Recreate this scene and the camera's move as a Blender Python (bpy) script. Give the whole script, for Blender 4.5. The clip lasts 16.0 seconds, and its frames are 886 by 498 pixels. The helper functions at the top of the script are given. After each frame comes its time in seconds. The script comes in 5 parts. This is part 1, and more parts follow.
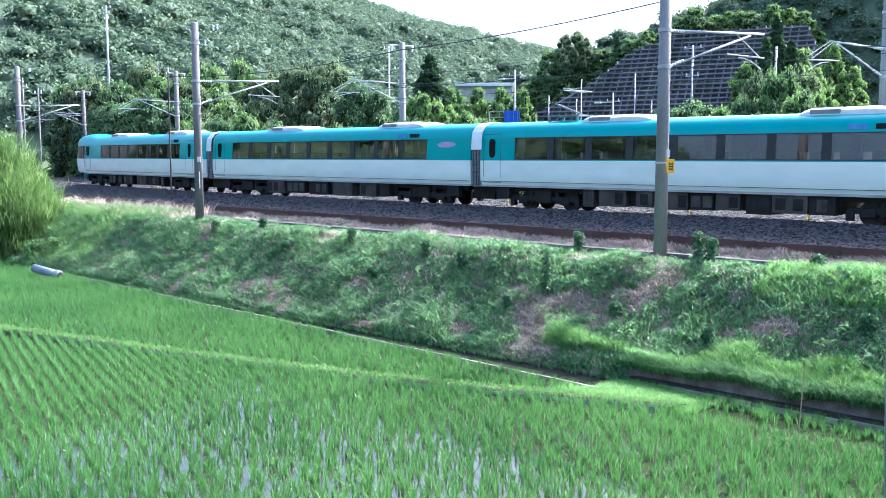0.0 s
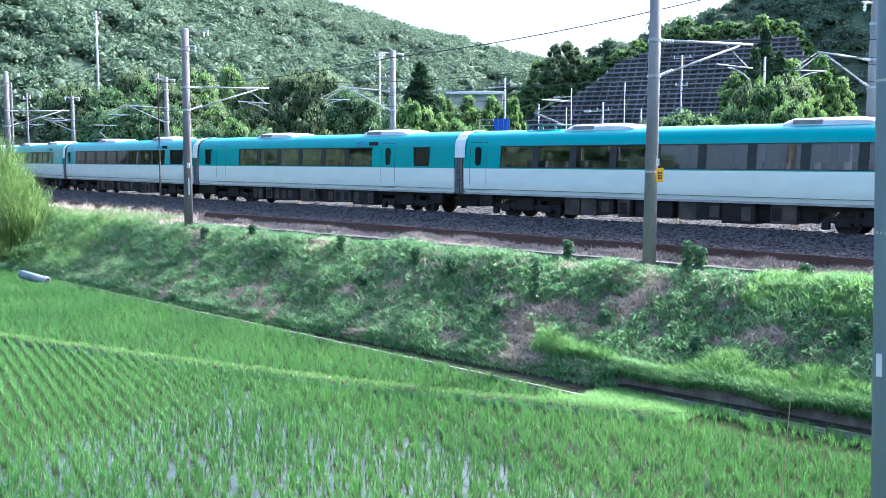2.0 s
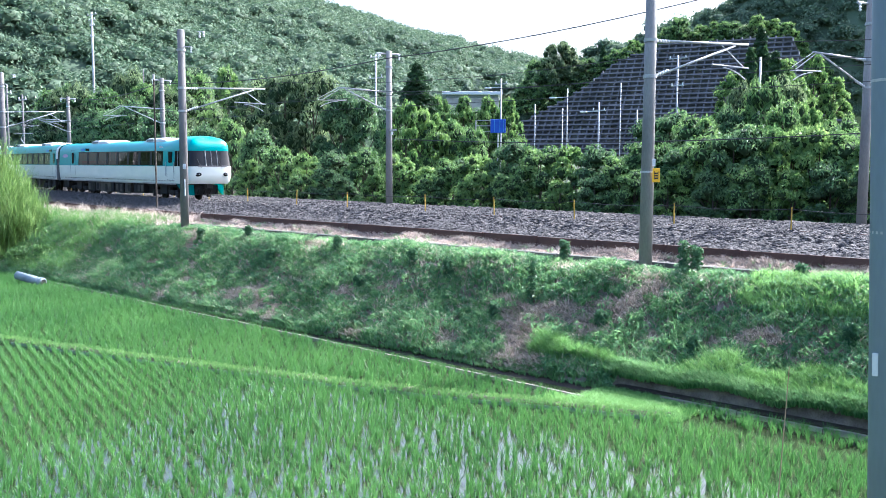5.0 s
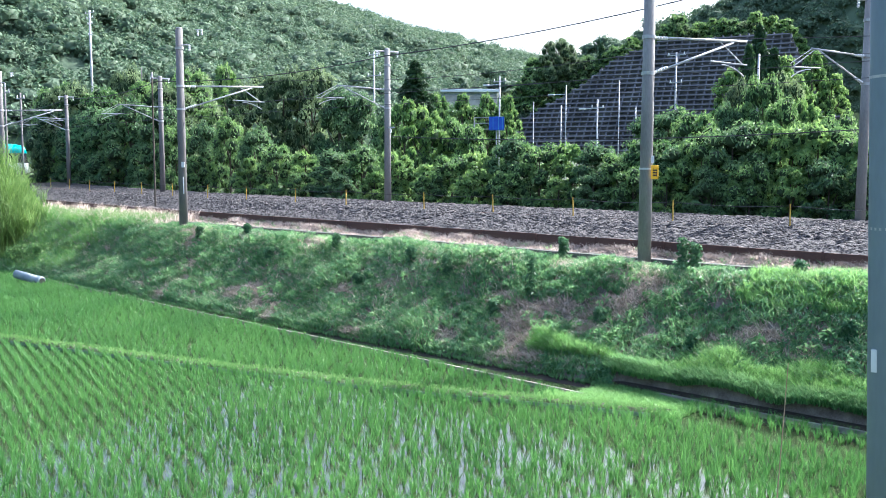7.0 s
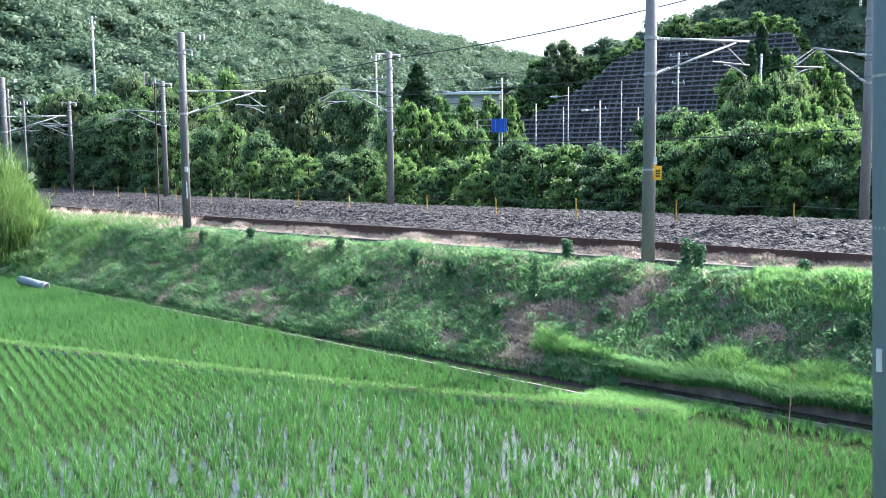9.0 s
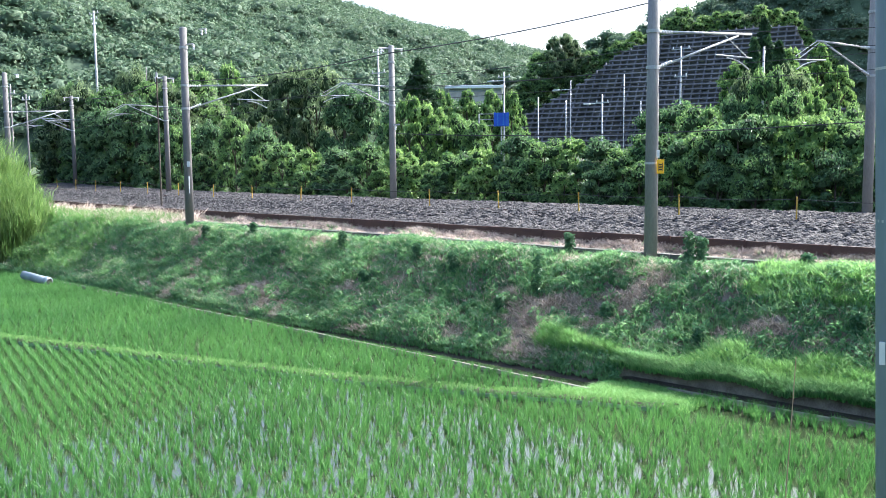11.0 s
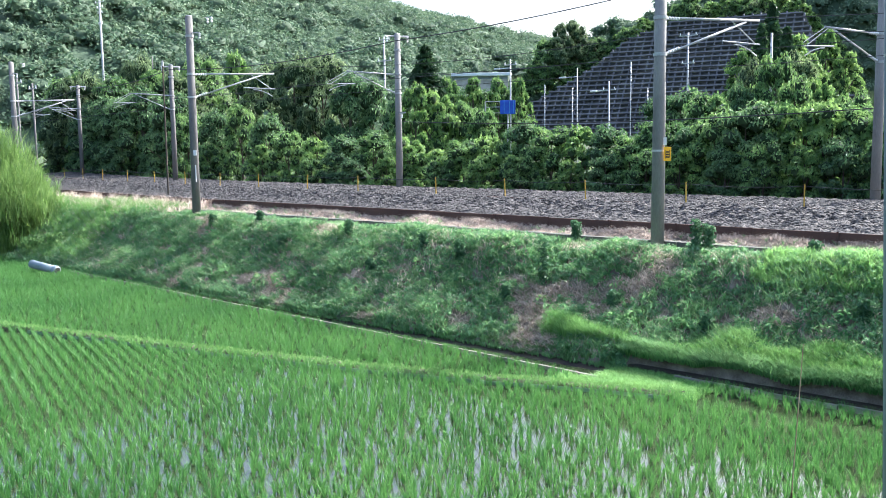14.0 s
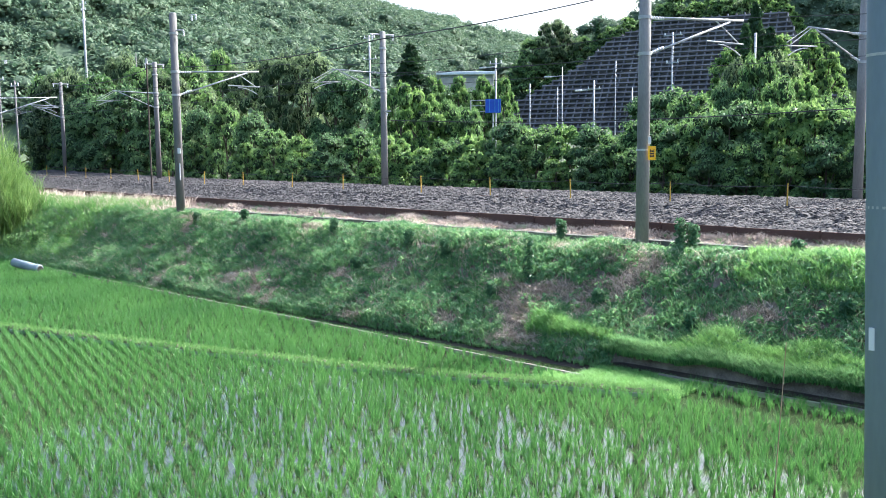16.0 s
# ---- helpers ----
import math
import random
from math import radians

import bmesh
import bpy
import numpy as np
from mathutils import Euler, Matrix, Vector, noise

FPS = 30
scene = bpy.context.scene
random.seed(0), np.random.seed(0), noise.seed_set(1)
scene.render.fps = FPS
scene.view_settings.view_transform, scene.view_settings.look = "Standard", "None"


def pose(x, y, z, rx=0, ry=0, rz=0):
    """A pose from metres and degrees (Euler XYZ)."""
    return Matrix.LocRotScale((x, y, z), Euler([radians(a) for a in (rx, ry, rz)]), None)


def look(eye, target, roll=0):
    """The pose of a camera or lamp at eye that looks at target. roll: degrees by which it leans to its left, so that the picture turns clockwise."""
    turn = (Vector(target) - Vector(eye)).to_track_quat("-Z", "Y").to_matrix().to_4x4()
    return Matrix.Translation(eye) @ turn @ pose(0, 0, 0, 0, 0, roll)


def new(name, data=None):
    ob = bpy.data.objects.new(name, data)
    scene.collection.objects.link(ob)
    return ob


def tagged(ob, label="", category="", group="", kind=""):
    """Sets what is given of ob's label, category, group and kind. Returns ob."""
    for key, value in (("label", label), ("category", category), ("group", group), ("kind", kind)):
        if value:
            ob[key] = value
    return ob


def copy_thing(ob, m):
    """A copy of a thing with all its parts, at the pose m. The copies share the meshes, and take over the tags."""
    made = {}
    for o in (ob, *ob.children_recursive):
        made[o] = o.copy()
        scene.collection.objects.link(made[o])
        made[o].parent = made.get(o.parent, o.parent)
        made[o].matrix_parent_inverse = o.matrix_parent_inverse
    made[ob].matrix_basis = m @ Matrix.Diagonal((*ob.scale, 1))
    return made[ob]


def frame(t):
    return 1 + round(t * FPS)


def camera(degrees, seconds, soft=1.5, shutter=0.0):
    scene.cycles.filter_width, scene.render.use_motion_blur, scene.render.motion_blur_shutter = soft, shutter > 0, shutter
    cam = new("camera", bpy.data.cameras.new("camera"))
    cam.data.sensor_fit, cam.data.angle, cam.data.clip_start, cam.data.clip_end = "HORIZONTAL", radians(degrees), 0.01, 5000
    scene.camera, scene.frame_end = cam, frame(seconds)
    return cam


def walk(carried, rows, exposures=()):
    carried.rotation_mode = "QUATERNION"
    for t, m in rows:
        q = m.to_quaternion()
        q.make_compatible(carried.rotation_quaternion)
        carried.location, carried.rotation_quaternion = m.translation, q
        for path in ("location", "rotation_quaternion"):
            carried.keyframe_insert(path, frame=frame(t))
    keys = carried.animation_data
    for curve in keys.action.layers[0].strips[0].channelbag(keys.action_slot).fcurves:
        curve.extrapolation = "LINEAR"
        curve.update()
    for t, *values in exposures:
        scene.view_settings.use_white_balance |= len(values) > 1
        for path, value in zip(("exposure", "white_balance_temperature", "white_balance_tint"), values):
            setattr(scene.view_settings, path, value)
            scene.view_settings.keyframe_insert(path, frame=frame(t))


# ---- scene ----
# World: x along the railway, y away from the camera, z up; z = 0 is the top of the main track's rails.
cam = camera(51.52, 16.0, soft=0.75)
EYE = (0.0, 0.0, 2.29)
AIMS = [
    (0.0, 42.801, -5.800, -0.015),
    (0.5, 42.555, -5.837, -0.058),
    (1.0, 42.385, -5.716, 0.078),
    (1.5, 42.291, -5.513, 0.262),
    (2.0, 42.150, -5.321, 0.314),
    (2.5, 42.070, -5.345, 0.346),
    (3.0, 42.281, -5.386, 0.335),
    (3.5, 42.383, -5.304, 0.210),
    (4.0, 42.219, -5.296, 0.218),
    (6.5, 41.780, -5.330, 0.158),
    (7.0, 41.863, -5.441, 0.076),
    (7.5, 41.806, -5.337, -0.045),
    (8.0, 41.908, -5.286, -0.041),
    (8.5, 41.754, -5.191, -0.008),
    (9.0, 42.079, -5.283, -0.389),
    (11.5, 42.246, -5.655, -0.534),
    (12.0, 42.153, -5.607, -0.526),
    (12.5, 42.148, -5.716, -0.706),
    (13.0, 42.259, -6.019, -0.831),
    (13.5, 42.371, -6.245, -0.662),
    (14.0, 42.657, -6.384, -0.703),
    (14.5, 42.391, -6.456, -0.626),
    (15.0, 42.239, -6.492, -0.588),
    (15.5, 41.902, -6.566, -0.537),
    (16.0, 41.731, -6.478, -0.561),
]


def aim(yaw, pitch, roll):
    return pose(*EYE, 90 + pitch, 0, yaw) @ pose(0, 0, 0, 0, 0, roll)


walk(cam, [(t, aim(a, b, c)) for t, a, b, c in AIMS], [(0.0, 1.94, 5200, 15), (4.0, 1.87, 5250, 14), (7.0, 1.72, 5450, 11), (16.0, 1.68, 5620, 9)])

# ---- light ----
SUN = Vector((0.17, 0.745, 0.645)).normalized()
world = bpy.data.worlds.new("world")
scene.world = world
world.use_nodes = True
wn = world.node_tree
sky = wn.nodes.new("ShaderNodeTexSky")
sky.sky_type, sky.sun_disc = "NISHITA", False
sky.sun_elevation = math.asin(SUN.z)
sky.sun_rotation = math.atan2(SUN.x, SUN.y)
sky.dust_density, sky.air_density, sky.ozone_density = 6.0, 1.0, 0.6
wn.nodes["Background"].inputs[1].default_value = 0.15
wn.links.new(sky.outputs[0], wn.nodes["Background"].inputs[0])
sun = new("sun", bpy.data.lights.new("sun", "SUN"))
sun.data.energy, sun.data.angle, sun.data.color = 4.2, radians(0.6), (1.0, 0.93, 0.82)
sun.matrix_world = look(SUN * 100, (0, 0, 0))


# ---- materials ----
def surf(name, c1, c2, scale=3.0, rough=0.7, bump=0.0, metal=0.0, fine=40.0, stretch=(1, 1, 1), spec=0.5, islands=0.0, objects=0.0):
    """Two-scale mottled surface in object space, with fine relief."""
    m = bpy.data.materials.new(name)
    m.use_nodes = True
    n, l = m.node_tree.nodes, m.node_tree.links
    b = n["Principled BSDF"]
    b.inputs["Roughness"].default_value, b.inputs["Metallic"].default_value = rough, metal
    b.inputs["Specular IOR Level"].default_value = spec
    tc, mp = n.new("ShaderNodeTexCoord"), n.new("ShaderNodeMapping")
    mp.inputs["Scale"].default_value = stretch
    l.new(tc.outputs["Object"], mp.inputs[0])
    big, small = n.new("ShaderNodeTexNoise"), n.new("ShaderNodeTexNoise")
    big.inputs["Scale"].default_value, small.inputs["Scale"].default_value = scale, fine
    big.inputs["Detail"].default_value = small.inputs["Detail"].default_value = 4
    mix = n.new("ShaderNodeMath")
    mix.operation = "MULTIPLY_ADD"
    mix.inputs[1].default_value, mix.inputs[2].default_value = 0.45, -0.22
    for tex in (big, small):
        l.new(mp.outputs[0], tex.inputs["Vector"])
    l.new(small.outputs[0], mix.inputs[0])
    add = n.new("ShaderNodeMath")
    l.new(big.outputs[0], add.inputs[0])
    l.new(mix.outputs[0], add.inputs[1])
    last = add
    for amount, node, out in ((islands, "ShaderNodeNewGeometry", "Random Per Island"), (objects, "ShaderNodeObjectInfo", "Random")):
        if amount:
            rnd, k = n.new(node), n.new("ShaderNodeMath")
            k.operation = "MULTIPLY_ADD"
            k.inputs[1].default_value, k.inputs[2].default_value = amount, -amount / 2
            l.new(rnd.outputs[out], k.inputs[0])
            s = n.new("ShaderNodeMath")
            l.new(last.outputs[0], s.inputs[0])
            l.new(k.outputs[0], s.inputs[1])
            last = s
    ramp = n.new("ShaderNodeValToRGB")
    ramp.color_ramp.elements[0].position, ramp.color_ramp.elements[1].position = 0.3, 0.7
    ramp.color_ramp.elements[0].color, ramp.color_ramp.elements[1].color = (*c1, 1), (*c2, 1)
    l.new(last.outputs[0], ramp.inputs[0])
    l.new(ramp.outputs[0], b.inputs["Base Color"])
    if bump:
        bp = n.new("ShaderNodeBump")
        bp.inputs["Strength"].default_value, bp.inputs["Distance"].default_value = bump, 0.02
        l.new(small.outputs[0], bp.inputs["Height"])
        l.new(bp.outputs[0], b.inputs["Normal"])
    return m


def leafy(name, c1, c2, scale=0.6, through_light=0.35, islands=0.5, objects=0.25, rough=0.5):
    """Foliage: mottled, partly lets light through."""
    m = surf(name, c1, c2, scale, rough, fine=6.0, islands=islands, objects=objects, spec=0.35)
    n, l = m.node_tree.nodes, m.node_tree.links
    ramp = next(x for x in n if x.type == "VALTORGB")
    tr, mx = n.new("ShaderNodeBsdfTranslucent"), n.new("ShaderNodeMixShader")
    hue = n.new("ShaderNodeHueSaturation")
    hue.inputs["Hue"].default_value, hue.inputs["Value"].default_value = 0.48, 1.5
    l.new(ramp.outputs[0], hue.inputs["Color"])
    l.new(hue.outputs[0], tr.inputs[0])
    mx.inputs[0].default_value = through_light
    l.new(n["Principled BSDF"].outputs[0], mx.inputs[1])
    l.new(tr.outputs[0], mx.inputs[2])
    l.new(mx.outputs[0], n["Material Output"].inputs[0])
    return m


def pane_glass(name, tint):
    m = bpy.data.materials.new(name)
    m.use_nodes = True
    n, l = m.node_tree.nodes, m.node_tree.links
    tr, gl, mx, fr = (n.new("ShaderNode" + k) for k in ("BsdfTransparent", "BsdfGlossy", "MixShader", "Fresnel"))
    tr.inputs[0].default_value = (*tint, 1)
    gl.inputs["Roughness"].default_value = 0.03
    fr.inputs[0].default_value = 1.75
    l.new(fr.outputs[0], mx.inputs[0])
    l.new(tr.outputs[0], mx.inputs[1])
    l.new(gl.outputs[0], mx.inputs[2])
    l.new(mx.outputs[0], n["Material Output"].inputs[0])
    return m


M_TEAL = surf("teal_paint", (0.0, 0.29, 0.285), (0.0, 0.335, 0.325), 1.2, 0.28, 0.02, fine=60, spec=0.5)
M_WHITE = surf("white_paint", (0.72, 0.77, 0.70), (0.80, 0.84, 0.77), 0.9, 0.3, 0.02, stretch=(1, 1, 3))
M_UNIT = surf("roof_unit_grey", (0.55, 0.56, 0.55), (0.7, 0.71, 0.7), 1.5, 0.5, 0.05)
M_UNITDARK = surf("roof_unit_dark", (0.16, 0.17, 0.18), (0.24, 0.25, 0.25), 2, 0.6, 0.1)
M_UNDER = surf("underframe_grime", (0.006, 0.0055, 0.005), (0.02, 0.017, 0.014), 2.5, 0.85, 0.2)
M_BOX = surf("equipment_grey", (0.025, 0.021, 0.018), (0.10, 0.082, 0.066), 1.6, 0.8, 0.2)
M_GANG = surf("gangway_rubber", (0.10, 0.10, 0.10), (0.2, 0.2, 0.2), 2, 0.8, 0.1, stretch=(1, 1, 6))
M_COVER = surf("white_cover", (0.72, 0.73, 0.73), (0.82, 0.82, 0.82), 2, 0.5, 0.05)
M_GLASS = pane_glass("tinted_glass", (0.25, 0.265, 0.265))
M_DARKGLASS = surf("dark_glass", (0.010, 0.011, 0.012), (0.016, 0.017, 0.018), 1, 0.1, spec=0.22)
M_BLACK = surf("black_rubber", (0.012, 0.012, 0.013), (0.025, 0.025, 0.025), 3, 0.6)
M_SEAT = surf("seat_cloth", (0.10, 0.10, 0.13), (0.16, 0.15, 0.18), 4, 0.9)
M_CURTAIN = surf("curtain_cloth", (0.5, 0.48, 0.44), (0.62, 0.6, 0.56), 4, 0.9, stretch=(8, 8, 1))
M_LAMP = surf("headlamp_glass", (0.25, 0.25, 0.26), (0.4, 0.4, 0.4), 3, 0.15)
M_SIGNBLUE = surf("display_blue", (0.05, 0.22, 0.5), (0.1, 0.3, 0.6), 6, 0.3)
M_PINK = surf("emblem_pink", (0.34, 0.25, 0.45), (0.5, 0.36, 0.55), 6, 0.4)
M_STEEL = surf("wheel_steel", (0.03, 0.026, 0.022), (0.07, 0.055, 0.045), 6, 0.6, 0.1, 0.5)
M_POLE = surf("pole_concrete", (0.16, 0.155, 0.15), (0.27, 0.26, 0.25), 1.4, 0.85, 0.25, fine=30, stretch=(1, 1, 0.25))
M_POLEDARK = surf("pole_concrete_weathered", (0.105, 0.10, 0.10), (0.18, 0.17, 0.165), 1.4, 0.85, 0.25, fine=30, stretch=(1, 1, 0.25))
M_POLEBLUE = surf("pole_grey", (0.13, 0.17, 0.20), (0.17, 0.215, 0.25), 0.8, 0.55, 0.06, fine=25, stretch=(1, 1, 0.3))
M_GALV = surf("galvanised_steel", (0.30, 0.31, 0.315), (0.46, 0.465, 0.465), 5, 0.45, 0.05, 0.1)
M_WIRE = surf("wire", (0.03, 0.03, 0.03), (0.05, 0.05, 0.05), 5, 0.6)
M_PORC = surf("insulator_porcelain", (0.55, 0.57, 0.58), (0.66, 0.67, 0.67), 5, 0.3)
M_BOARD = surf("brown_steel_board", (0.045, 0.022, 0.017), (0.095, 0.048, 0.036), 1.5, 0.8, 0.2, stretch=(0.4, 1, 1))
M_RAIL = surf("rusty_rail", (0.035, 0.016, 0.012), (0.075, 0.034, 0.024), 3, 0.8, 0.2, stretch=(0.4, 1, 1))
M_SLEEPER = surf("concrete_sleeper", (0.2, 0.19, 0.17), (0.3, 0.28, 0.26), 3, 0.9, 0.3)
M_YELLOW = surf("yellow_paint", (0.36, 0.22, 0.02), (0.5, 0.33, 0.04), 6, 0.6, 0.1)
M_SIGNYELLOW = surf("sign_yellow", (0.85, 0.42, 0.0), (0.9, 0.48, 0.01), 6, 0.5)
M_CONC = surf("concrete", (0.30, 0.29, 0.27), (0.46, 0.44, 0.41), 1.2, 0.9, 0.3, fine=25)
M_CONCWORN = surf("worn_concrete", (0.15, 0.135, 0.115), (0.28, 0.255, 0.225), 2.0, 0.9, 0.3, fine=25)
M_CONCDARK = surf("dark_concrete", (0.05, 0.05, 0.045), (0.12, 0.12, 0.10), 1.2, 0.9, 0.3)
M_STONE = surf("ballast_stone", (0.03, 0.028, 0.027), (0.15, 0.142, 0.138), 9, 0.95, 0.9, fine=14, islands=0.5)
_nt = M_STONE.node_tree
_v, _r, _tc = _nt.nodes.new("ShaderNodeTexVoronoi"), _nt.nodes.new("ShaderNodeValToRGB"), _nt.nodes.new("ShaderNodeTexCoord")
_v.inputs["Scale"].default_value = 13.0
_r.color_ramp.elements[0].color, _r.color_ramp.elements[1].color = (0.012, 0.011, 0.0105, 1), (0.108, 0.098, 0.092, 1)
_r.color_ramp.elements[0].position, _r.color_ramp.elements[1].position = 0.12, 0.95
_sep = _nt.nodes.new("ShaderNodeSeparateColor")
_nt.links.new(_tc.outputs["Object"], _v.inputs["Vector"])
_nt.links.new(_v.outputs["Color"], _sep.inputs[0])
_nt.links.new(_sep.outputs[0], _r.inputs[0])
_nt.links.new(_r.outputs[0], _nt.nodes["Principled BSDF"].inputs["Base Color"])
_bp = next(x for x in _nt.nodes if x.type == "BUMP")
_bp.invert, _bp.inputs["Strength"].default_value, _bp.inputs["Distance"].default_value = True, 1.0, 0.05
_nt.links.new(_v.outputs["Distance"], _bp.inputs["Height"])
M_EARTH = surf("dry_earth_straw", (0.09, 0.073, 0.058), (0.27, 0.225, 0.18), 2.5, 0.95, 1.0, fine=30)
M_SOIL = surf("dark_wet_soil", (0.016, 0.013, 0.009), (0.045, 0.035, 0.022), 1.5, 0.9, 0.6)
M_FLOOR = surf("woodland_floor", (0.02, 0.035, 0.012), (0.06, 0.09, 0.03), 0.4, 0.95, 0.8)
M_MUD = surf("paddy_mud", (0.06, 0.055, 0.035), (0.11, 0.10, 0.06), 1.0, 0.9, 0.5)
M_RICE = leafy("rice_blades", (0.042, 0.145, 0.034), (0.078, 0.215, 0.052), 0.25, 0.4, islands=0.3)
M_GRASS = leafy("fresh_grass", (0.10, 0.25, 0.06), (0.25, 0.46, 0.15), 0.35, 0.4, islands=0.6)
M_WEED = leafy("weed_leaves", (0.075, 0.18, 0.08), (0.21, 0.37, 0.19), 0.5, 0.4, islands=0.7)
M_STRAW = leafy("dry_straw", (0.30, 0.24, 0.19), (0.70, 0.61, 0.51), 0.8, 0.35, islands=0.8)
# Hill leaves carry the bluish, pale cast of distance haze in their base colour.
M_CANOPY = leafy("hill_leaves_haze_tint", (0.06, 0.112, 0.064), (0.15, 0.215, 0.13), 0.06, 0.22, islands=0.45, objects=0.0, rough=0.9)
M_LEAF = leafy("tree_leaves", (0.055, 0.13, 0.04), (0.18, 0.31, 0.10), 0.5, 0.35)
M_LEAFDARK = leafy("dark_tree_leaves", (0.045, 0.11, 0.045), (0.145, 0.25, 0.10), 0.5, 0.35)
M_LEAFLIGHT = leafy("light_tree_leaves", (0.07, 0.16, 0.04), (0.20, 0.33, 0.10), 0.5, 0.4)
M_CEDAR = leafy("conifer_needles", (0.018, 0.05, 0.018), (0.045, 0.10, 0.035), 0.6, 0.2)
M_BAMBOO = leafy("feathery_bush_leaves", (0.09, 0.175, 0.045), (0.19, 0.31, 0.095), 0.8, 0.45)
# Dark lumps inside tree crowns; shade between the leaves put into the colour.
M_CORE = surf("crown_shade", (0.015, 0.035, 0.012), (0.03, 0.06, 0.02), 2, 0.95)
M_BARK = surf("bark", (0.045, 0.036, 0.028), (0.11, 0.09, 0.07), 4, 0.95, 0.6, stretch=(1, 1, 0.3))
# Haze tint again, darkened: the shade between leaf sprays is in the colour.
M_FOREST = leafy("forest_canopy_haze_tint", (0.045, 0.08, 0.048), (0.095, 0.14, 0.08), 0.05, 0.1, islands=0.0, objects=0.0, rough=0.8)
M_ROOF = surf("pale_roof", (0.62, 0.66, 0.68), (0.75, 0.78, 0.8), 0.5, 0.5)
M_BLUE = surf("blue_sheet", (0.01, 0.06, 0.42), (0.02, 0.1, 0.55), 1.5, 0.5)
M_PIPE = surf("grey_pipe", (0.17, 0.21, 0.235), (0.27, 0.31, 0.335), 3, 0.5, 0.1)
M_WATER = bpy.data.materials.new("paddy_water")
M_WATER.use_nodes = True
_b = M_WATER.node_tree.nodes["Principled BSDF"]
_b.inputs["Base Color"].default_value = (0.035, 0.045, 0.022, 1)
_b.inputs["Roughness"].default_value = 0.04
_n = M_WATER.node_tree.nodes.new("ShaderNodeTexNoise")
_n.inputs["Scale"].default_value = 60
_p = M_WATER.node_tree.nodes.new("ShaderNodeBump")
_p.inputs["Strength"].default_value, _p.inputs["Distance"].default_value = 0.05, 0.01
M_WATER.node_tree.links.new(_n.outputs[0], _p.inputs["Height"])
M_WATER.node_tree.links.new(_p.outputs[0], _b.inputs["Normal"])


# ---- mesh helpers ----
def link(name, bm, material, parent=None, label="", smooth=False):
    me = bpy.data.meshes.new(name)
    bm.to_mesh(me)
    bm.free()
    if smooth:
        me.polygons.foreach_set("use_smooth", [True] * len(me.polygons))
    me.materials.append(material)
    ob = new(name, me)
    ob.parent = parent
    if label:
        tagged(ob, label)
    return ob


def part(name, bm, material, parent, label="", smooth=False):
    return link(name, bm, material, parent, label, smooth)


def arrays(name, verts, faces, material, parent=None, smooth=False):
    me = bpy.data.meshes.new(name)
    me.from_pydata(np.asarray(verts).tolist(), [], faces if isinstance(faces, list) else faces.tolist())
    me.materials.append(material)
    if smooth:
        me.polygons.foreach_set("use_smooth", [True] * len(me.polygons))
    ob = new(name, me)
    ob.parent = parent
    return ob


def box(bm, x0, x1, y0, y1, z0, z1, bevel=0.0):
    r = bmesh.ops.create_cube(bm, size=1, matrix=Matrix.LocRotScale(((x0 + x1) / 2, (y0 + y1) / 2, (z0 + z1) / 2), None, (abs(x1 - x0), abs(y1 - y0), abs(z1 - z0))))
    if bevel:
        es = list({e for v in r["verts"] for e in v.link_edges})
        bmesh.ops.bevel(bm, geom=es, offset=bevel, segments=2, affect="EDGES", profile=0.5)
    return bm


def rod(bm, a, b, r0, r1=None, n=10):
    a, b = Vector(a), Vector(b)
    d = b - a
    m = Matrix.Translation((a + b) / 2) @ d.to_track_quat("Z", "Y").to_matrix().to_4x4()
    bmesh.ops.create_cone(bm, cap_ends=True, segments=n, radius1=r0, radius2=r0 if r1 is None else r1, depth=d.length, matrix=m)
    return bm


def lathe(bm, a, b, radii, n=12):
    """A turned shape from a to b with the given radii at even steps, one closed skin."""
    a, b = Vector(a), Vector(b)
    d = b - a
    m = Matrix.Translation(a) @ d.to_track_quat("Z", "Y").to_matrix().to_4x4()
    rings = [[bm.verts.new(m @ Vector((r * math.cos(2 * math.pi * k / n), r * math.sin(2 * math.pi * k / n), d.length * i / (len(radii) - 1)))) for k in range(n)] for i, r in enumerate(radii)]
    for p, q in zip(rings[:-1], rings[1:]):
        for k in range(n):
            bm.faces.new((p[k], p[(k + 1) % n], q[(k + 1) % n], q[k]))
    bm.faces.new(rings[0][::-1])
    bm.faces.new(rings[-1])
    return bm


def ribbed(bm, a, b, count=4, r=0.08, core=0.035):
    radii = []
    for i in range(count):
        radii += [core, r, r * 0.75, core]
    return lathe(bm, a, b, radii)


def bmnew():
    return bmesh.new()


def empty(name, m, label, category, group="", kind=""):
    ob = new(name)
    ob.empty_display_size = 0.2
    ob.matrix_basis = m
    return tagged(ob, label, category, group, kind)


# ---- line of the railway ----
def bend(x):
    """How far the railway has swung away from a straight line."""
    if x > -36:
        return 0.0
    d = min(-36 - x, 50.0)
    return 0.00228 * d * d + max(0.0, -86 - x) * 0.228


def slope_of(x):
    return (bend(x + 0.5) - bend(x - 0.5))


TRACK_Y = 31.65


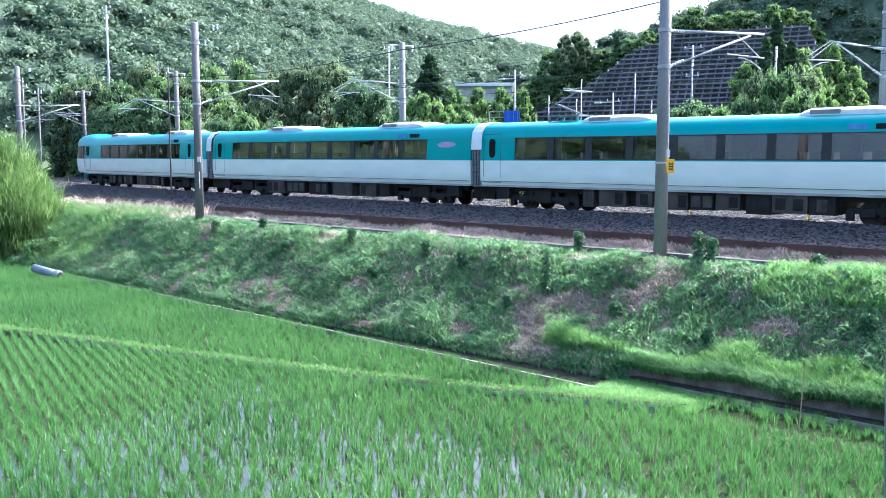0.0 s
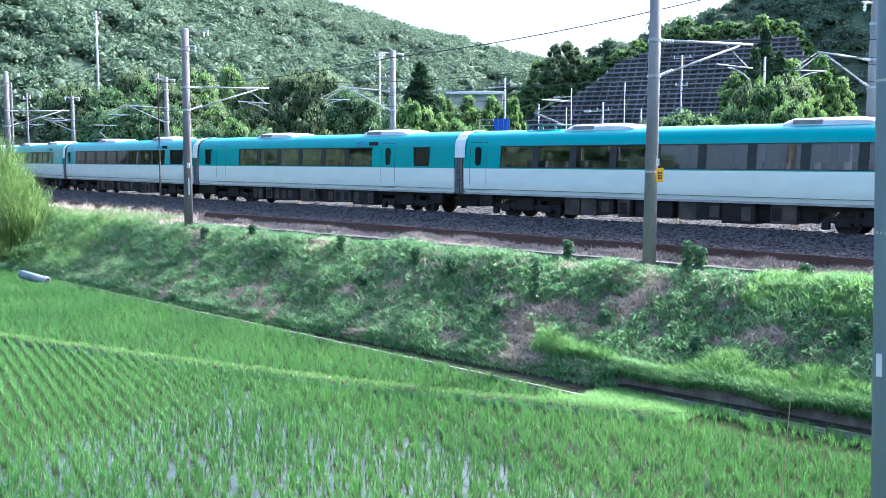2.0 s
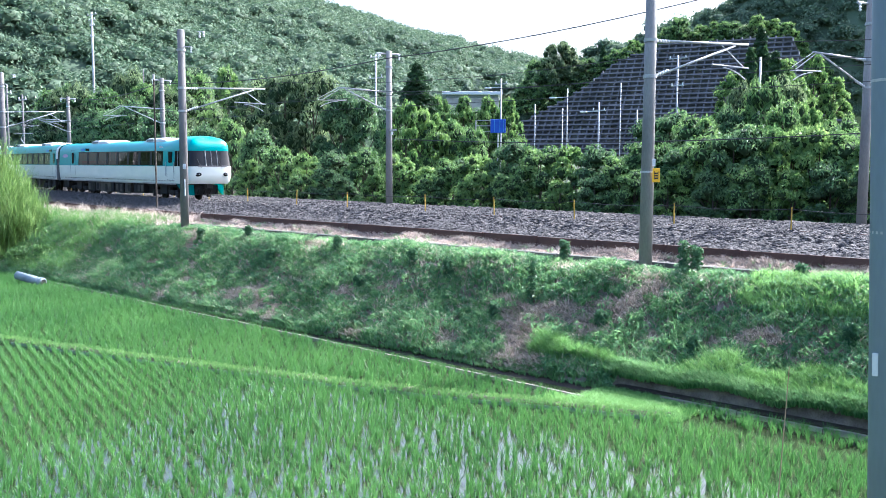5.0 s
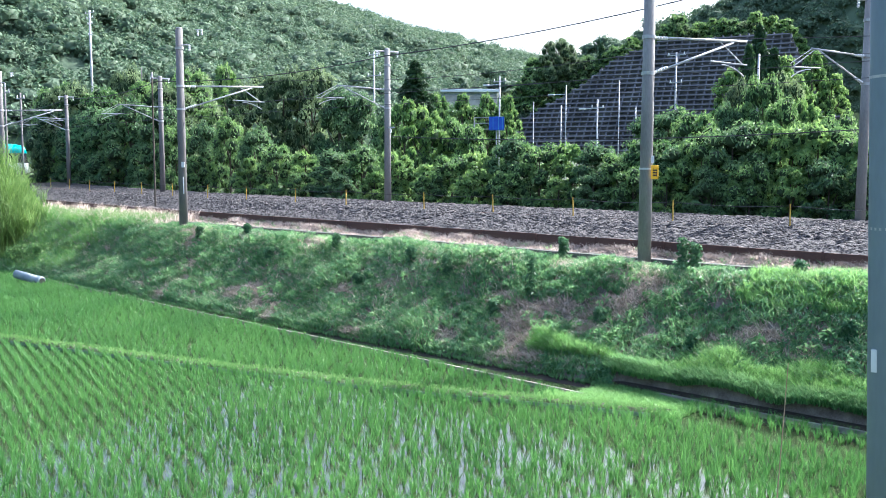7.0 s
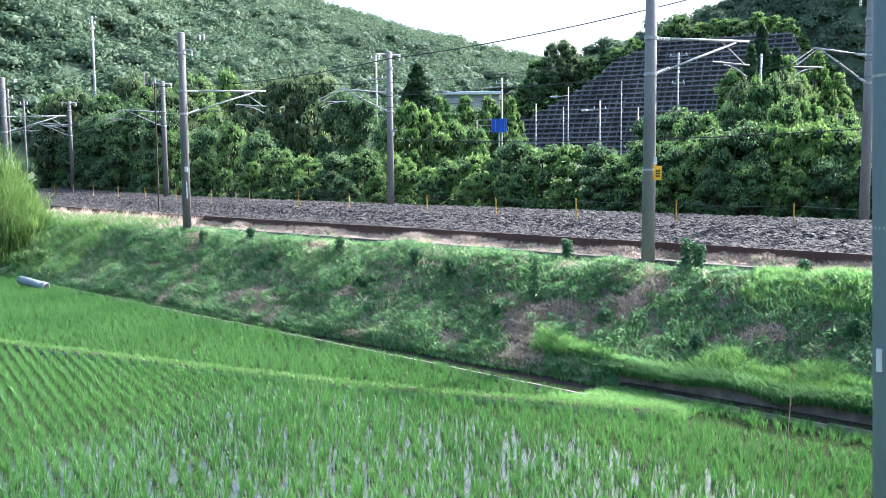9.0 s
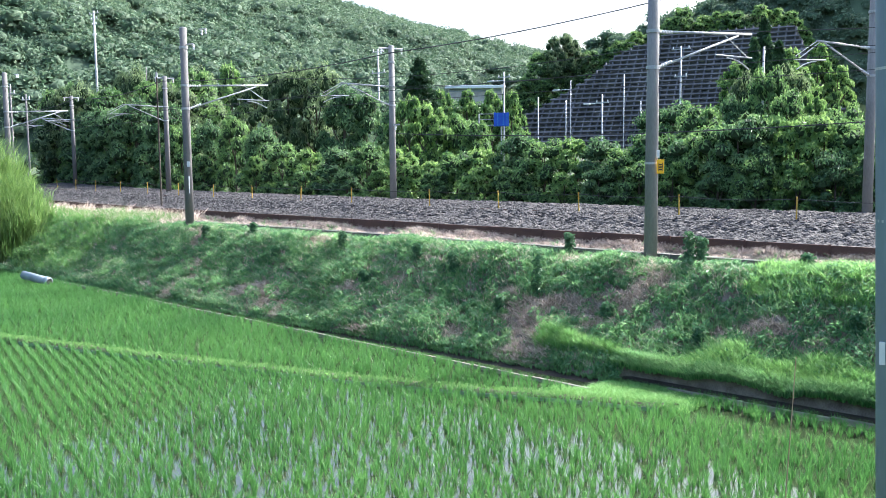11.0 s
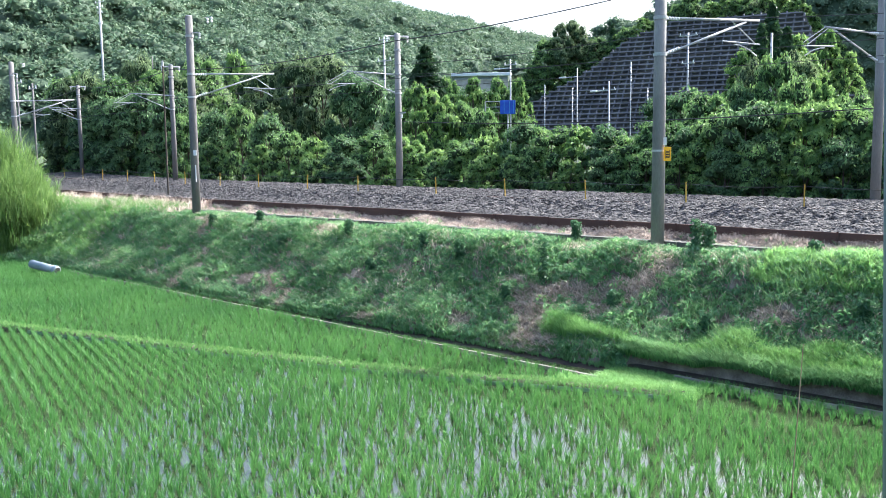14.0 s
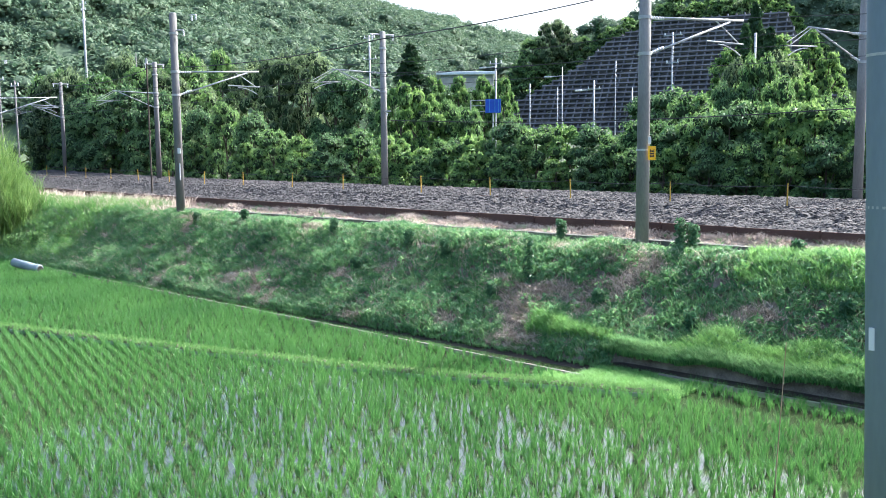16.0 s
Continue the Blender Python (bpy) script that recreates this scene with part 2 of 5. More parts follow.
# ---- ground ----
def noise2(x, y, s, seed=0):
    """Smooth value noise on arrays, -1 to 1, cells of s metres."""
    rng = np.random.RandomState(seed)
    t = rng.uniform(-1, 1, (256, 256))
    u, v = np.asarray(x) / s + 1000.3, np.asarray(y) / s + 1000.7
    i, j = np.floor(u).astype(int), np.floor(v).astype(int)
    f, g = u - i, v - j
    f, g = f * f * (3 - 2 * f), g * g * (3 - 2 * g)
    a, b, c, d = t[i % 256, j % 256], t[(i + 1) % 256, j % 256], t[i % 256, (j + 1) % 256], t[(i + 1) % 256, (j + 1) % 256]
    return (a * (1 - f) + b * f) * (1 - g) + (c * (1 - f) + d * f) * g


def bump_cells(x, y, s, seed=0):
    """Rounded bumps (tree crowns) on a jittered lattice of s metres, 0 to 1."""
    rng = np.random.RandomState(seed)
    jx, jy, jh = rng.uniform(0, 1, (128, 128)), rng.uniform(0, 1, (128, 128)), rng.uniform(0.45, 1, (128, 128))
    u, v = np.asarray(x) / s + 500, np.asarray(y) / s + 500
    i, j = np.floor(u).astype(int), np.floor(v).astype(int)
    best = np.zeros_like(u, dtype=float)
    for di in (-1, 0, 1):
        for dj in (-1, 0, 1):
            a, b = (i + di) % 128, (j + dj) % 128
            d2 = (u - i - di - jx[a, b]) ** 2 + (v - j - dj - jy[a, b]) ** 2
            best = np.maximum(best, jh[a, b] * np.sqrt(np.maximum(0, 1 - d2 / 0.75)))
    return best


def lattice(name, xs, ys, z, material, smooth=True, yshift=None):
    """A sheet of points xs by ys with heights z[i][j]."""
    X, Y = np.meshgrid(xs, ys, indexing="ij")
    if yshift is not None:
        Y = Y + yshift[:, None]
    V = np.stack([X, Y, z], -1).reshape(-1, 3)
    n, m = len(xs), len(ys)
    i, j = np.meshgrid(np.arange(n - 1), np.arange(m - 1), indexing="ij")
    a = (i * m + j).ravel()
    Fc = np.stack([a, a + m, a + m + 1, a + 1], 1)
    return arrays(name, V, Fc, material, smooth=smooth)


BENDV = np.vectorize(bend)
PADDY = -3.6


def bank(y):
    """Height of the railway bank across the line (y measured on the straight stretch)."""
    return np.interp(y, [20.0, 20.3, 20.5, 21.0, 22.3, 23.9, 24.4, 25.5, 26.0, 26.5],
                     [PADDY - 0.35, PADDY - 0.35, -3.5, -3.2, -2.35, -1.1, -0.93, -0.82, -0.68, -0.56])


def bank_z(x, y):
    """The bank with its unevenness."""
    x, y = np.asarray(x, float), np.asarray(y, float)
    return bank(y) + (0.13 * noise2(x, y, 1.3, 3) + 0.05 * noise2(x, y, 0.4, 4)) * (y > 20.6)


def build_ground():
    # one sheet to the horizon, below all the rest
    base = lattice("ground", np.linspace(-3000, 3000, 25), np.linspace(-3000, 3000, 25), np.full((25, 25), -6.2), M_FLOOR)
    tagged(base, "dark green wooded ground reaching the horizon", "ground", kind="structure")
    bm = bmnew()
    box(bm, -140, 25, -6, 20.0, PADDY - 2.0, PADDY - 0.06)
    tagged(link("paddy_bed", bm, M_MUD), "brown mud bed of the flooded rice paddy", "ground", kind="structure")
    bm = bmnew()
    for x0, x1, y0, y1 in ((-140, -10.4, -6, 20.0), (-10.4, 25, -6, 20.5)):
        bm.faces.new([bm.verts.new(p) for p in ((x0, y0, PADDY), (x1, y0, PADDY), (x1, y1, PADDY), (x0, y1, PADDY))])
    tagged(link("paddy_water", bm, M_WATER), "still shallow water in the rice paddy reflecting sky", "water", kind="structure")
    # earth bank on the near side of the paddy, falling away ahead
    xs, ys = np.arange(-16, 26, 1.0), np.arange(-30, 16, 1.0)
    X, Y = np.meshgrid(xs, ys, indexing="ij")
    ahead = -0.67 * X + 0.74 * Y
    z = np.clip(0.7 - 0.9 * (ahead - 3.4), -4.4, 0.7) + 0.05 * noise2(X, Y, 2.0, 70)
    ob = lattice("near_bank", xs, ys, z, M_FLOOR)
    tagged(ob, "weedy earth bank on the near side of the paddy", "bank", kind="structure")
    # bank
    xs = np.arange(-130, 25.01, 0.25)
    ys = np.concatenate([[19.98], np.arange(20.0, 26.55, 0.15)])
    X, Y = np.meshgrid(xs, ys, indexing="ij")
    z = bank_z(X, Y)
    z = np.where((X > -12.4) & (Y < 20.85), PADDY - 0.3, z)
    z[:, 0] = -5.6
    ob = lattice("embankment", xs, ys, z, M_EARTH)
    tagged(ob, "weedy railway bank of earth and dry straw", "embankment", kind="structure")
    # ballast
    xs = np.arange(-100, 14.01, 0.13)
    ys = np.arange(26.5, 40.6, 0.1)
    X, Y = np.meshgrid(xs, ys, indexing="ij")
    z = np.interp(Y, [26.5, 26.55, 26.7, 28.0, 28.9, 30.0, 30.45, 30.9, 32.4, 32.9, 33.3, 34.3, 35.0, 38.4, 39.2, 40.6],
                  [-0.7, -0.34, -0.30, -0.27, -0.20, 0.06, 0.135, -0.07, -0.07, -0.03, -0.09, -0.24, -0.14, -0.04, -0.5, -2.2])
    z = z + 0.055 * np.random.RandomState(5).uniform(-1, 1, z.shape) + 0.03 * noise2(X, Y, 0.9, 6)
    ob = lattice("ballast", xs, ys, z, M_STONE, smooth=False, yshift=BENDV(xs))
    tagged(ob, "grey-brown crushed stone ballast under the tracks", "ballast", kind="stuff")
    xs = np.concatenate([np.arange(-700, -100, 20.0), [-100.0, 14.0], np.arange(40, 700, 60.0)])
    ys = np.array([25.7, 26.2, 38.4, 40.6])
    Z = np.tile(np.array([-0.9, -0.6, -0.4, -2.3]), (len(xs), 1))
    ob = lattice("trackbed", xs, ys, Z, M_STONE, yshift=BENDV(xs))
    tagged(ob, "stone trackbed of the railway running on", "ballast", kind="structure")
    # woodland ground behind the line
    xs, ys = np.linspace(-260, 60, 81), np.array([40.0, 41, 45, 55, 70, 90, 115, 150])
    X, Y = np.meshgrid(xs, ys, indexing="ij")
    Z = np.interp(Y, [40, 41, 45, 70, 150], [-2.0, -2.4, -2.8, -2.0, 4.0]) + 0.4 * noise2(X, Y, 9, 8)
    ob = lattice("woodland_ground", xs, ys, Z, M_FLOOR, yshift=BENDV(xs))
    tagged(ob, "dark overgrown ground under the trees", "ground", kind="structure")


def crown_domes(centres, radii, rng):
    """Lumpy broadleaved crowns: one bossed dome for each centre."""
    bm = bmesh.new()
    bmesh.ops.create_icosphere(bm, subdivisions=2, radius=1)
    bm.verts.ensure_lookup_table()
    D = np.array([v.co[:] for v in bm.verts])
    T = np.array([[v.index for v in f.verts] for f in bm.faces])
    bm.free()
    keep = D[T][:, :, 2].mean(1) > -0.15
    T = T[keep]
    used = np.unique(T)
    back = np.zeros(len(D), int)
    back[used] = np.arange(len(used))
    D, T = D[used], back[T]
    n, k = len(centres), len(D)
    out = np.empty((n, k, 3))
    for i in range(n):
        L = rng.normal(size=(16, 3))
        L[:, 2] = np.abs(L[:, 2]) * 0.9
        L /= np.linalg.norm(L, axis=1)[:, None]
        boss = np.exp(-(1 - D @ L.T) * 16).max(1)
        q = radii[i] * (0.48 + 0.34 * boss + 0.06 * rng.uniform(-1, 1, k))
        out[i] = centres[i] + D * q[:, None] * (1, 1, 0.85)
    return out.reshape(-1, 3), (T[None] + (np.arange(n) * k)[:, None, None]).reshape(-1, 3)


def hill(name, label, az, ridge, r0, r1, r2, cell, crown, step_a, step_r, seed, foot=0.0, crowns=3000):
    """Wooded hill round the valley: az (degrees left of +y) to ridge height, foot at r0, ridge at r1, back at r2."""
    A = np.radians(np.arange(min(az), max(az), step_a))
    Rr = np.concatenate([np.arange(r0, r1 + 25, step_r), [r2]])
    a, r = np.meshgrid(A, Rr, indexing="ij")
    X, Y = -r * np.sin(a), r * np.cos(a)
    order = np.argsort(az)
    top = np.interp(np.degrees(A), np.array(az)[order], np.array(ridge)[order])[:, None]
    k = np.clip((r - r0) / (r1 - r0), 0, 1)
    k = k ** 0.85
    back = np.clip((r - r1) / (r2 - r1), 0, 1)
    z = foot + (top - foot) * k * (1 - back) + top * 0.10 * noise2(X, Y, 60, seed) * k * (1 - k) * 3
    z = z + crown * bump_cells(X, Y, cell, seed + 1) + crown * 0.35 * bump_cells(X, Y, cell * 0.4, seed + 2) + crown * 0.10 * noise2(X, Y, 1.0, seed + 3)
    V = np.stack([X, Y, z], -1).reshape(-1, 3)
    n, m = z.shape
    i, j = np.meshgrid(np.arange(n - 1), np.arange(m - 1), indexing="ij")
    q = (i * m + j).ravel()
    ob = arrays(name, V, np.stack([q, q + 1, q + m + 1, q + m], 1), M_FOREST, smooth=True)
    tagged(ob, label, "hill", kind="stuff")
    # crowns of the forest: lumpy domes, coloured dark as shade, under loose leaf sprays
    rng = np.random.RandomState(seed + 9)
    weight = np.repeat(r[:1, :], n, 0) * (np.degrees(a) < 70 if min(az) < 70 else 1.0) * (r < r1 + 20)
    pick = rng.choice(n * m, crowns, p=(weight / weight.sum()).ravel())
    size = crown * rng.uniform(0.6, 1.25, crowns)
    C = V[pick] + np.column_stack([rng.normal(scale=1.2, size=(crowns, 2)), size * rng.uniform(-0.25, 0.35, crowns)])
    far = "far" if r1 > 300 else "near"
    DV, DF = crown_domes(C, size, rng)
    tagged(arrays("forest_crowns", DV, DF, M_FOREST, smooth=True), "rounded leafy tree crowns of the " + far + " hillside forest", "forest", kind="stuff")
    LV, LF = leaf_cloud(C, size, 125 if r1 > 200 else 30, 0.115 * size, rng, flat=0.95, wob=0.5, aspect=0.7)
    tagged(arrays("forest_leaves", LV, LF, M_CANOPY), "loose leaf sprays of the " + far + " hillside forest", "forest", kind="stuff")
    return ob


def build_hills():
    hill("wooded_hill", "large hillside covered with rounded broadleaved forest",
         [82, 68, 60, 55, 52, 49.5, 47.8, 45.0, 43.5, 41.2], [112, 104, 92, 80, 72, 66, 63, 57, 54, 51], 150, 400, 640, 7.0, 3.1, 0.3, 3.0, 11, foot=0, crowns=4400)
    hill("wooded_hill", "far end of the forested ridge beyond the valley",
         [41.6, 41.2, 39.5, 38.5, 36.5, 30], [51, 51, 48, 46.5, 43.5, 38], 270, 400, 640, 7.0, 3.1, 0.3, 3.0, 11, foot=20, crowns=700)
    hill("wooded_hill", "nearer wooded hill above the concrete crib slope",
         [37.5, 36.0, 34, 32, 29, 26.5, 24, 21, 18, 10], [4, 18, 26, 31, 36, 39, 44, 56, 68, 78], 214, 262, 420, 5.0, 2.6, 0.3, 2.0, 31, foot=10, crowns=1300)
    # Out of view; added so that the left coaches' windows reflect something dark.
    hill("wooded_hill", "unseen wooded hill added to darken reflections in the train windows",
         [139, 134, 120, 100, 94], [2, 26, 42, 40, 20], 75, 150, 260, 8.0, 6.0, 0.6, 4.0, 51, foot=-6, crowns=250)


# ---- tracks ----
def build_track(y0, top, label):
    th = empty("railway_track", pose(0, 0, 0), label, "railway track", kind="structure")
    xs = np.concatenate([np.arange(-700, -100, 10.0), np.arange(-100, 40, 2.0)])
    for side in (-0.56, 0.56):
        prof = [(-0.07, -0.15), (0.07, -0.15), (0.07, -0.13), (0.015, -0.11), (0.015, -0.045), (0.035, -0.03), (0.035, 0.0), (-0.035, 0.0), (-0.035, -0.03), (-0.015, -0.045), (-0.015, -0.11), (-0.07, -0.13)]
        V, Fc, k = [], [], len(prof)
        for i, x in enumerate(xs):
            for a, b in prof:
                V.append((x, y0 + bend(x) + side + a, top + b))
            if i:
                p, q = (i - 1) * k, i * k
                Fc += [(p + j, p + (j + 1) % k, q + (j + 1) % k, q + j) for j in range(k)]
        arrays("rail", V, Fc, M_RAIL, th)
    bm = bmnew()
    box(bm, -0.11, 0.11, -1.0, 1.0, -0.17, 0, 0.02)
    me = bpy.data.meshes.new("sleeper")
    bm.to_mesh(me)
    bm.free()
    me.materials.append(M_SLEEPER)
    for i in range(125):
        x = -84 + i * 0.64
        s = new("sleeper", me)
        s.parent = th
        s.matrix_basis = Matrix.Translation((x, y0 + bend(x), top - 0.155)) @ pose(0, 0, 0, 0, 0, math.degrees(math.atan(slope_of(x))))


def build_board_wall():
    """Low brown boards that hold the ballast back on the side of the paddy."""
    th = empty("ballast_board", pose(0, 0, 0), "low brown rusty board wall holding back the ballast", "retaining board", kind="structure")
    me = bpy.data.meshes.new("board")
    bm = bmnew()
    box(bm, -1.24, 1.24, -0.03, 0.03, -0.4, 0.0, 0.006)
    bm.to_mesh(me)
    bm.free()
    me.materials.append(M_BOARD)
    stake = bpy.data.meshes.new("stake")
    bm = bmnew()
    box(bm, -0.035, 0.035, -0.06, -0.032, -0.5, 0.015, 0.004)
    bm.to_mesh(stake)
    bm.free()
    stake.materials.append(M_RAIL)
    for i in range(40):
        x = -88.0 + i * 2.5
        a = math.degrees(math.atan(slope_of(x)))
        for nm, data, dx in (("board", me, 0.0), ("stake", stake, 1.25)):
            o = new(nm, data)
            o.parent = th
            o.matrix_basis = pose(x + dx, 26.47 + bend(x + dx), -0.255 + random.uniform(-0.008, 0.008), 0, random.uniform(-0.15, 0.15), a)


# ---- catenary poles ----
def catenary_pole(x, y, z0, height, reach, arm_z, label, material, tilt=0.0, extras=""):
    """Concrete mast with a bracket arm; reach is towards +y (away) or -y."""
    s = 1 if reach > 0 else -1
    a = abs(reach)
    th = empty("catenary_pole", pose(x, y, z0, 0, tilt, -20), label, "catenary pole", "catenary poles along the railway")
    bm = bmnew()
    rod(bm, (0, 0, -0.6), (0, 0, height), 0.205, 0.165, 24)
    part("mast", bm, material, th, smooth=True)
    bm = bmnew()
    rod(bm, (0, 0, height), (0, 0, height + 0.05), 0.17, 0.12, 20)
    part("cap", bm, M_UNITDARK, th)
    for zz in (arm_z, arm_z - 1.07, height - 0.9):
        bm = bmnew()
        rod(bm, (0, 0, zz - 0.05), (0, 0, zz + 0.05), 0.205, 0.205, 20)
        part("clamp_band", bm, M_GALV, th)
    lo, up = arm_z - 1.07, arm_z
    long = a if s > 0 else a * 0.74
    part("arm_tube", rod(bmnew(), (0, s * 0.18, up), (0, s * long, up + 0.12), 0.038, n=10), M_GALV, th, smooth=True)
    part("arm_strut", rod(bmnew(), (0, s * 0.18, lo), (0, s * long * 0.86, up + 0.05), 0.036, n=10), M_GALV, th, smooth=True)
    if s < 0:
        part("stay_rod", rod(bmnew(), (0, -long, up + 0.1), (0, -a, up - 0.5), 0.016, n=6), M_GALV, th)
    for zz, e in ((up, 0.004), (lo, 0.11)):
        bm = ribbed(bmnew(), (0, s * 0.22, zz + e * 0.3), (0, s * 0.72, zz + e * 2.0), 5, 0.06)
        part("insulator", bm, M_PORC, th, "white ribbed porcelain insulator")
    part("steady_bar", rod(bmnew(), (0, s * a * 0.62, up - 0.58), (0, s * (a + 0.05), up - 0.62), 0.025, n=8), M_GALV, th)
    part("drop_link", rod(bmnew(), (0, s * a * 0.70, up + 0.08), (0, s * a * 0.96, up - 0.6), 0.02, n=8), M_GALV, th)
    bm = bmnew()
    for k in range(4):
        rod(bm, (0, s * a * (0.74 + k * 0.06), up - 0.66 - 0.02 * k * k), (0, s * a * (0.74 + (k + 1) * 0.06), up - 0.66 - 0.02 * (k + 1) ** 2), 0.022, n=8)
    part("steady_arm", bm, M_GALV, th)
    if "top" in extras:
        bm = bmnew()
        rod(bm, (-0.05, -0.75, height - 0.12), (-0.05, 0.75, height - 0.12), 0.05, n=8)
        part("cross_bar", bm, M_GALV, th)
        for yy in (-0.65, 0.65):
            bm = ribbed(bmnew(), (0, yy, height - 0.16), (0, yy, height - 0.46), 3, 0.07)
            part("insulator", bm, M_PORC, th)
    if "side" in extras:
        part("side_bracket", rod(bmnew(), (0.1, 0.1, height - 0.75), (0.75, 0.3, height - 0.8), 0.03, n=8), M_GALV, th)
        bm = ribbed(bmnew(), (0.72, 0.3, height - 0.82), (0.72, 0.3, height - 1.08), 3, 0.065)
        part("insulator", bm, M_PORC, th)
        part("upper_bracket", rod(bmnew(), (0.6, 0.6, height - 0.1), (1.15, 0.8, height - 0.12), 0.02, n=8), M_GALV, th)
        for dx in (0.65, 1.12):
            part("insulator", ribbed(bmnew(), (dx, 0.62 + dx * 0.15, height - 0.12), (dx, 0.62 + dx * 0.15, height - 0.36), 2, 0.06), M_PORC, th)
    if "low" in extras:
        part("low_bracket", box(bmnew(), 0.1, 0.95, -0.04, 0.04, arm_z - 2.25, arm_z - 2.17), M_GALV, th)
        part("insulator", rod(bmnew(), (0.45, 0, arm_z - 2.3), (0.45, 0, arm_z - 2.5), 0.06, 0.04, 10), M_PORC, th)
    if "sign" in extras:
        turn = Matrix.Rotation(radians(62), 4, "Z")

        def turned(bm):
            bmesh.ops.transform(bm, matrix=turn, verts=bm.verts)
            return bm
        sp = part("sign_plate", turned(box(bmnew(), 0.10, 0.32, -0.24, -0.22, 2.72, 3.14, 0.008)), M_SIGNYELLOW, th, "small yellow warning plate with dark marks")
        for k in range(3):
            part("sign_mark", turned(box(bmnew(), 0.16, 0.26, -0.246, -0.241, 2.82 + k * 0.075, 2.86 + k * 0.075)), M_BLACK, sp)
        for x0 in (0.15, 0.26):
            part("sign_mark", turned(box(bmnew(), x0, x0 + 0.014, -0.246, -0.241, 2.8, 3.05)), M_BLACK, sp)
        part("sign_bracket", rod(bmnew(), (0, 0, 3.0), (0, 0, 3.06), 0.21, n=20), M_GALV, th)
        part("number_plate", turned(box(bmnew(), 0.10, 0.19, -0.2, -0.18, 3.2, 3.42)), M_PORC, th, "small white plate")
    elif "plate" in extras:
        for a0, a1, z0, z1 in ((0.02, 0.16, 2.95, 3.2), (0.07, 0.11, 1.7, 2.5)):
            bm = box(bmnew(), a0, a1, -0.23, -0.19, z0, z1)
            bmesh.ops.transform(bm, matrix=Matrix.Rotation(radians(62), 4, "Z"), verts=bm.verts)
            part("number_plate", bm, M_PORC, th, "small white plate")
    return th


def wire(pts, r, label, name="overhead_wire", sag=0.0):
    V = []
    for (a, b) in zip(pts[:-1], pts[1:]):
        for i in range(12):
            k = i / 12
            p = Vector(a).lerp(Vector(b), k)
            p.z -= sag * 4 * k * (1 - k)
            V.append(p)
    V.append(Vector(pts[-1]))
    cu = bpy.data.curves.new(name, "CURVE")
    cu.dimensions, cu.bevel_depth, cu.bevel_resolution = "3D", r, 1
    sp = cu.splines.new("POLY")
    sp.points.add(len(V) - 1)
    for p, v in zip(sp.points, V):
        p.co = (*v, 1)
    cu.materials.append(M_WIRE)
    ob = new(name, cu)
    return tagged(ob, label, "wire")


def build_poles():
    lab = "weathered concrete catenary mast with galvanised bracket arm"
    near = [(-14.05, 24.9), (-38.3, 24.25), (-66.0, 27.5), (9.5, 24.9)]
    for i, (x, y) in enumerate(near):
        z0 = -0.95
        catenary_pole(x, y, z0, 9.9 if i in (0, 3) else 9.4, 4.0, 6.95 if i in (0, 3) else 6.75, lab + (" and a yellow plate" if i == 0 else ", beside the bank"),
                      M_POLE if i in (0, 3) else M_POLEDARK, 0.0, ("sign " if i == 0 else "plate side"))
    far = [(-38.4, 38.0), (-12.1, 38.6), (-64.0, 38.75), (-89.3, 43.6), (12.5, 38.6)]
    for i, (x, y) in enumerate(far):
        catenary_pole(x, y, -0.35, 9.1, -4.3, 6.8, lab + " at the wood's edge", M_POLE if i < 2 else M_POLEDARK, 0.0, "top low" if i == 0 else "top")
    zc = 4.95
    for y0, lift in ((TRACK_Y - 1.6, 0.45), (TRACK_Y + 2.6, 0.3)):
        xs = (-110, -86, -62, -38, -14, 10, 34)
        wire([(x, y0 + 0.2 * (-1) ** i + bend(x), zc + lift) for i, x in enumerate(xs)], 0.012, "dark contact wire above the track")
        wire([(x, y0 + bend(x), zc + lift + 1.05) for x in xs], 0.012, "dark messenger wire above the track", sag=0.5)
    wire([(-110, 46.5, 8.2), (-86, 42.3, 8.3), (-64.0, 38.5, 8.4), (-38.4, 37.8, 8.35), (-12.1, 38.5, 10.5), (12, 38.6, 12.4)], 0.03, "thick feeder cable sagging along the far masts", sag=0.45)
    wire([(-38.4, 38.3, 3.75), (-12.2, 39.0, 3.6), (12, 39, 3.6)], 0.025, "black cable along the far masts", sag=0.3)


def build_fence():
    th = empty("rope_fence", pose(0, 0, 0), "low rope fence on yellow steel posts beside the track", "fence")
    xs = [-8.2, -13.2, -18.0, -22.85, -27.4, -31.9, -37.8, -42.3, -47.3, -51.95, -56.8, -61.8, -67.0, -72.7, -78.2, -84.6]
    bm = bmnew()
    rod(bm, (0, 0, -0.4), (0, 0, 0.86), 0.028, n=8)
    me = bpy.data.meshes.new("post")
    bm.to_mesh(me)
    bm.free()
    me.materials.append(M_YELLOW)
    tops = []
    for x in xs:
        p = new("post", me)
        p.parent = th
        y = 34.15 + bend(x)
        p.matrix_basis = pose(x, y, -0.12, random.uniform(-2, 2), random.uniform(-3, 3), 0)
        tops.append((x, y, 0.66))
    w = wire(tops, 0.013, "", "rope", sag=0.09)
    w.parent = th
    for k in list(w.keys()):
        if k in ("label", "category"):
            del w[k]
    return th


# ---- the train ----
# side profile: height above the rail, half width
PROFILE = [(1.05, 1.36), (1.22, 1.43), (1.6, 1.45), (2.09, 1.45), (2.16, 1.445), (3.02, 1.385), (3.25, 1.34), (3.45, 1.22), (3.6, 0.98), (3.7, 0.55), (3.73, 0.0)]
HALF = 10.05


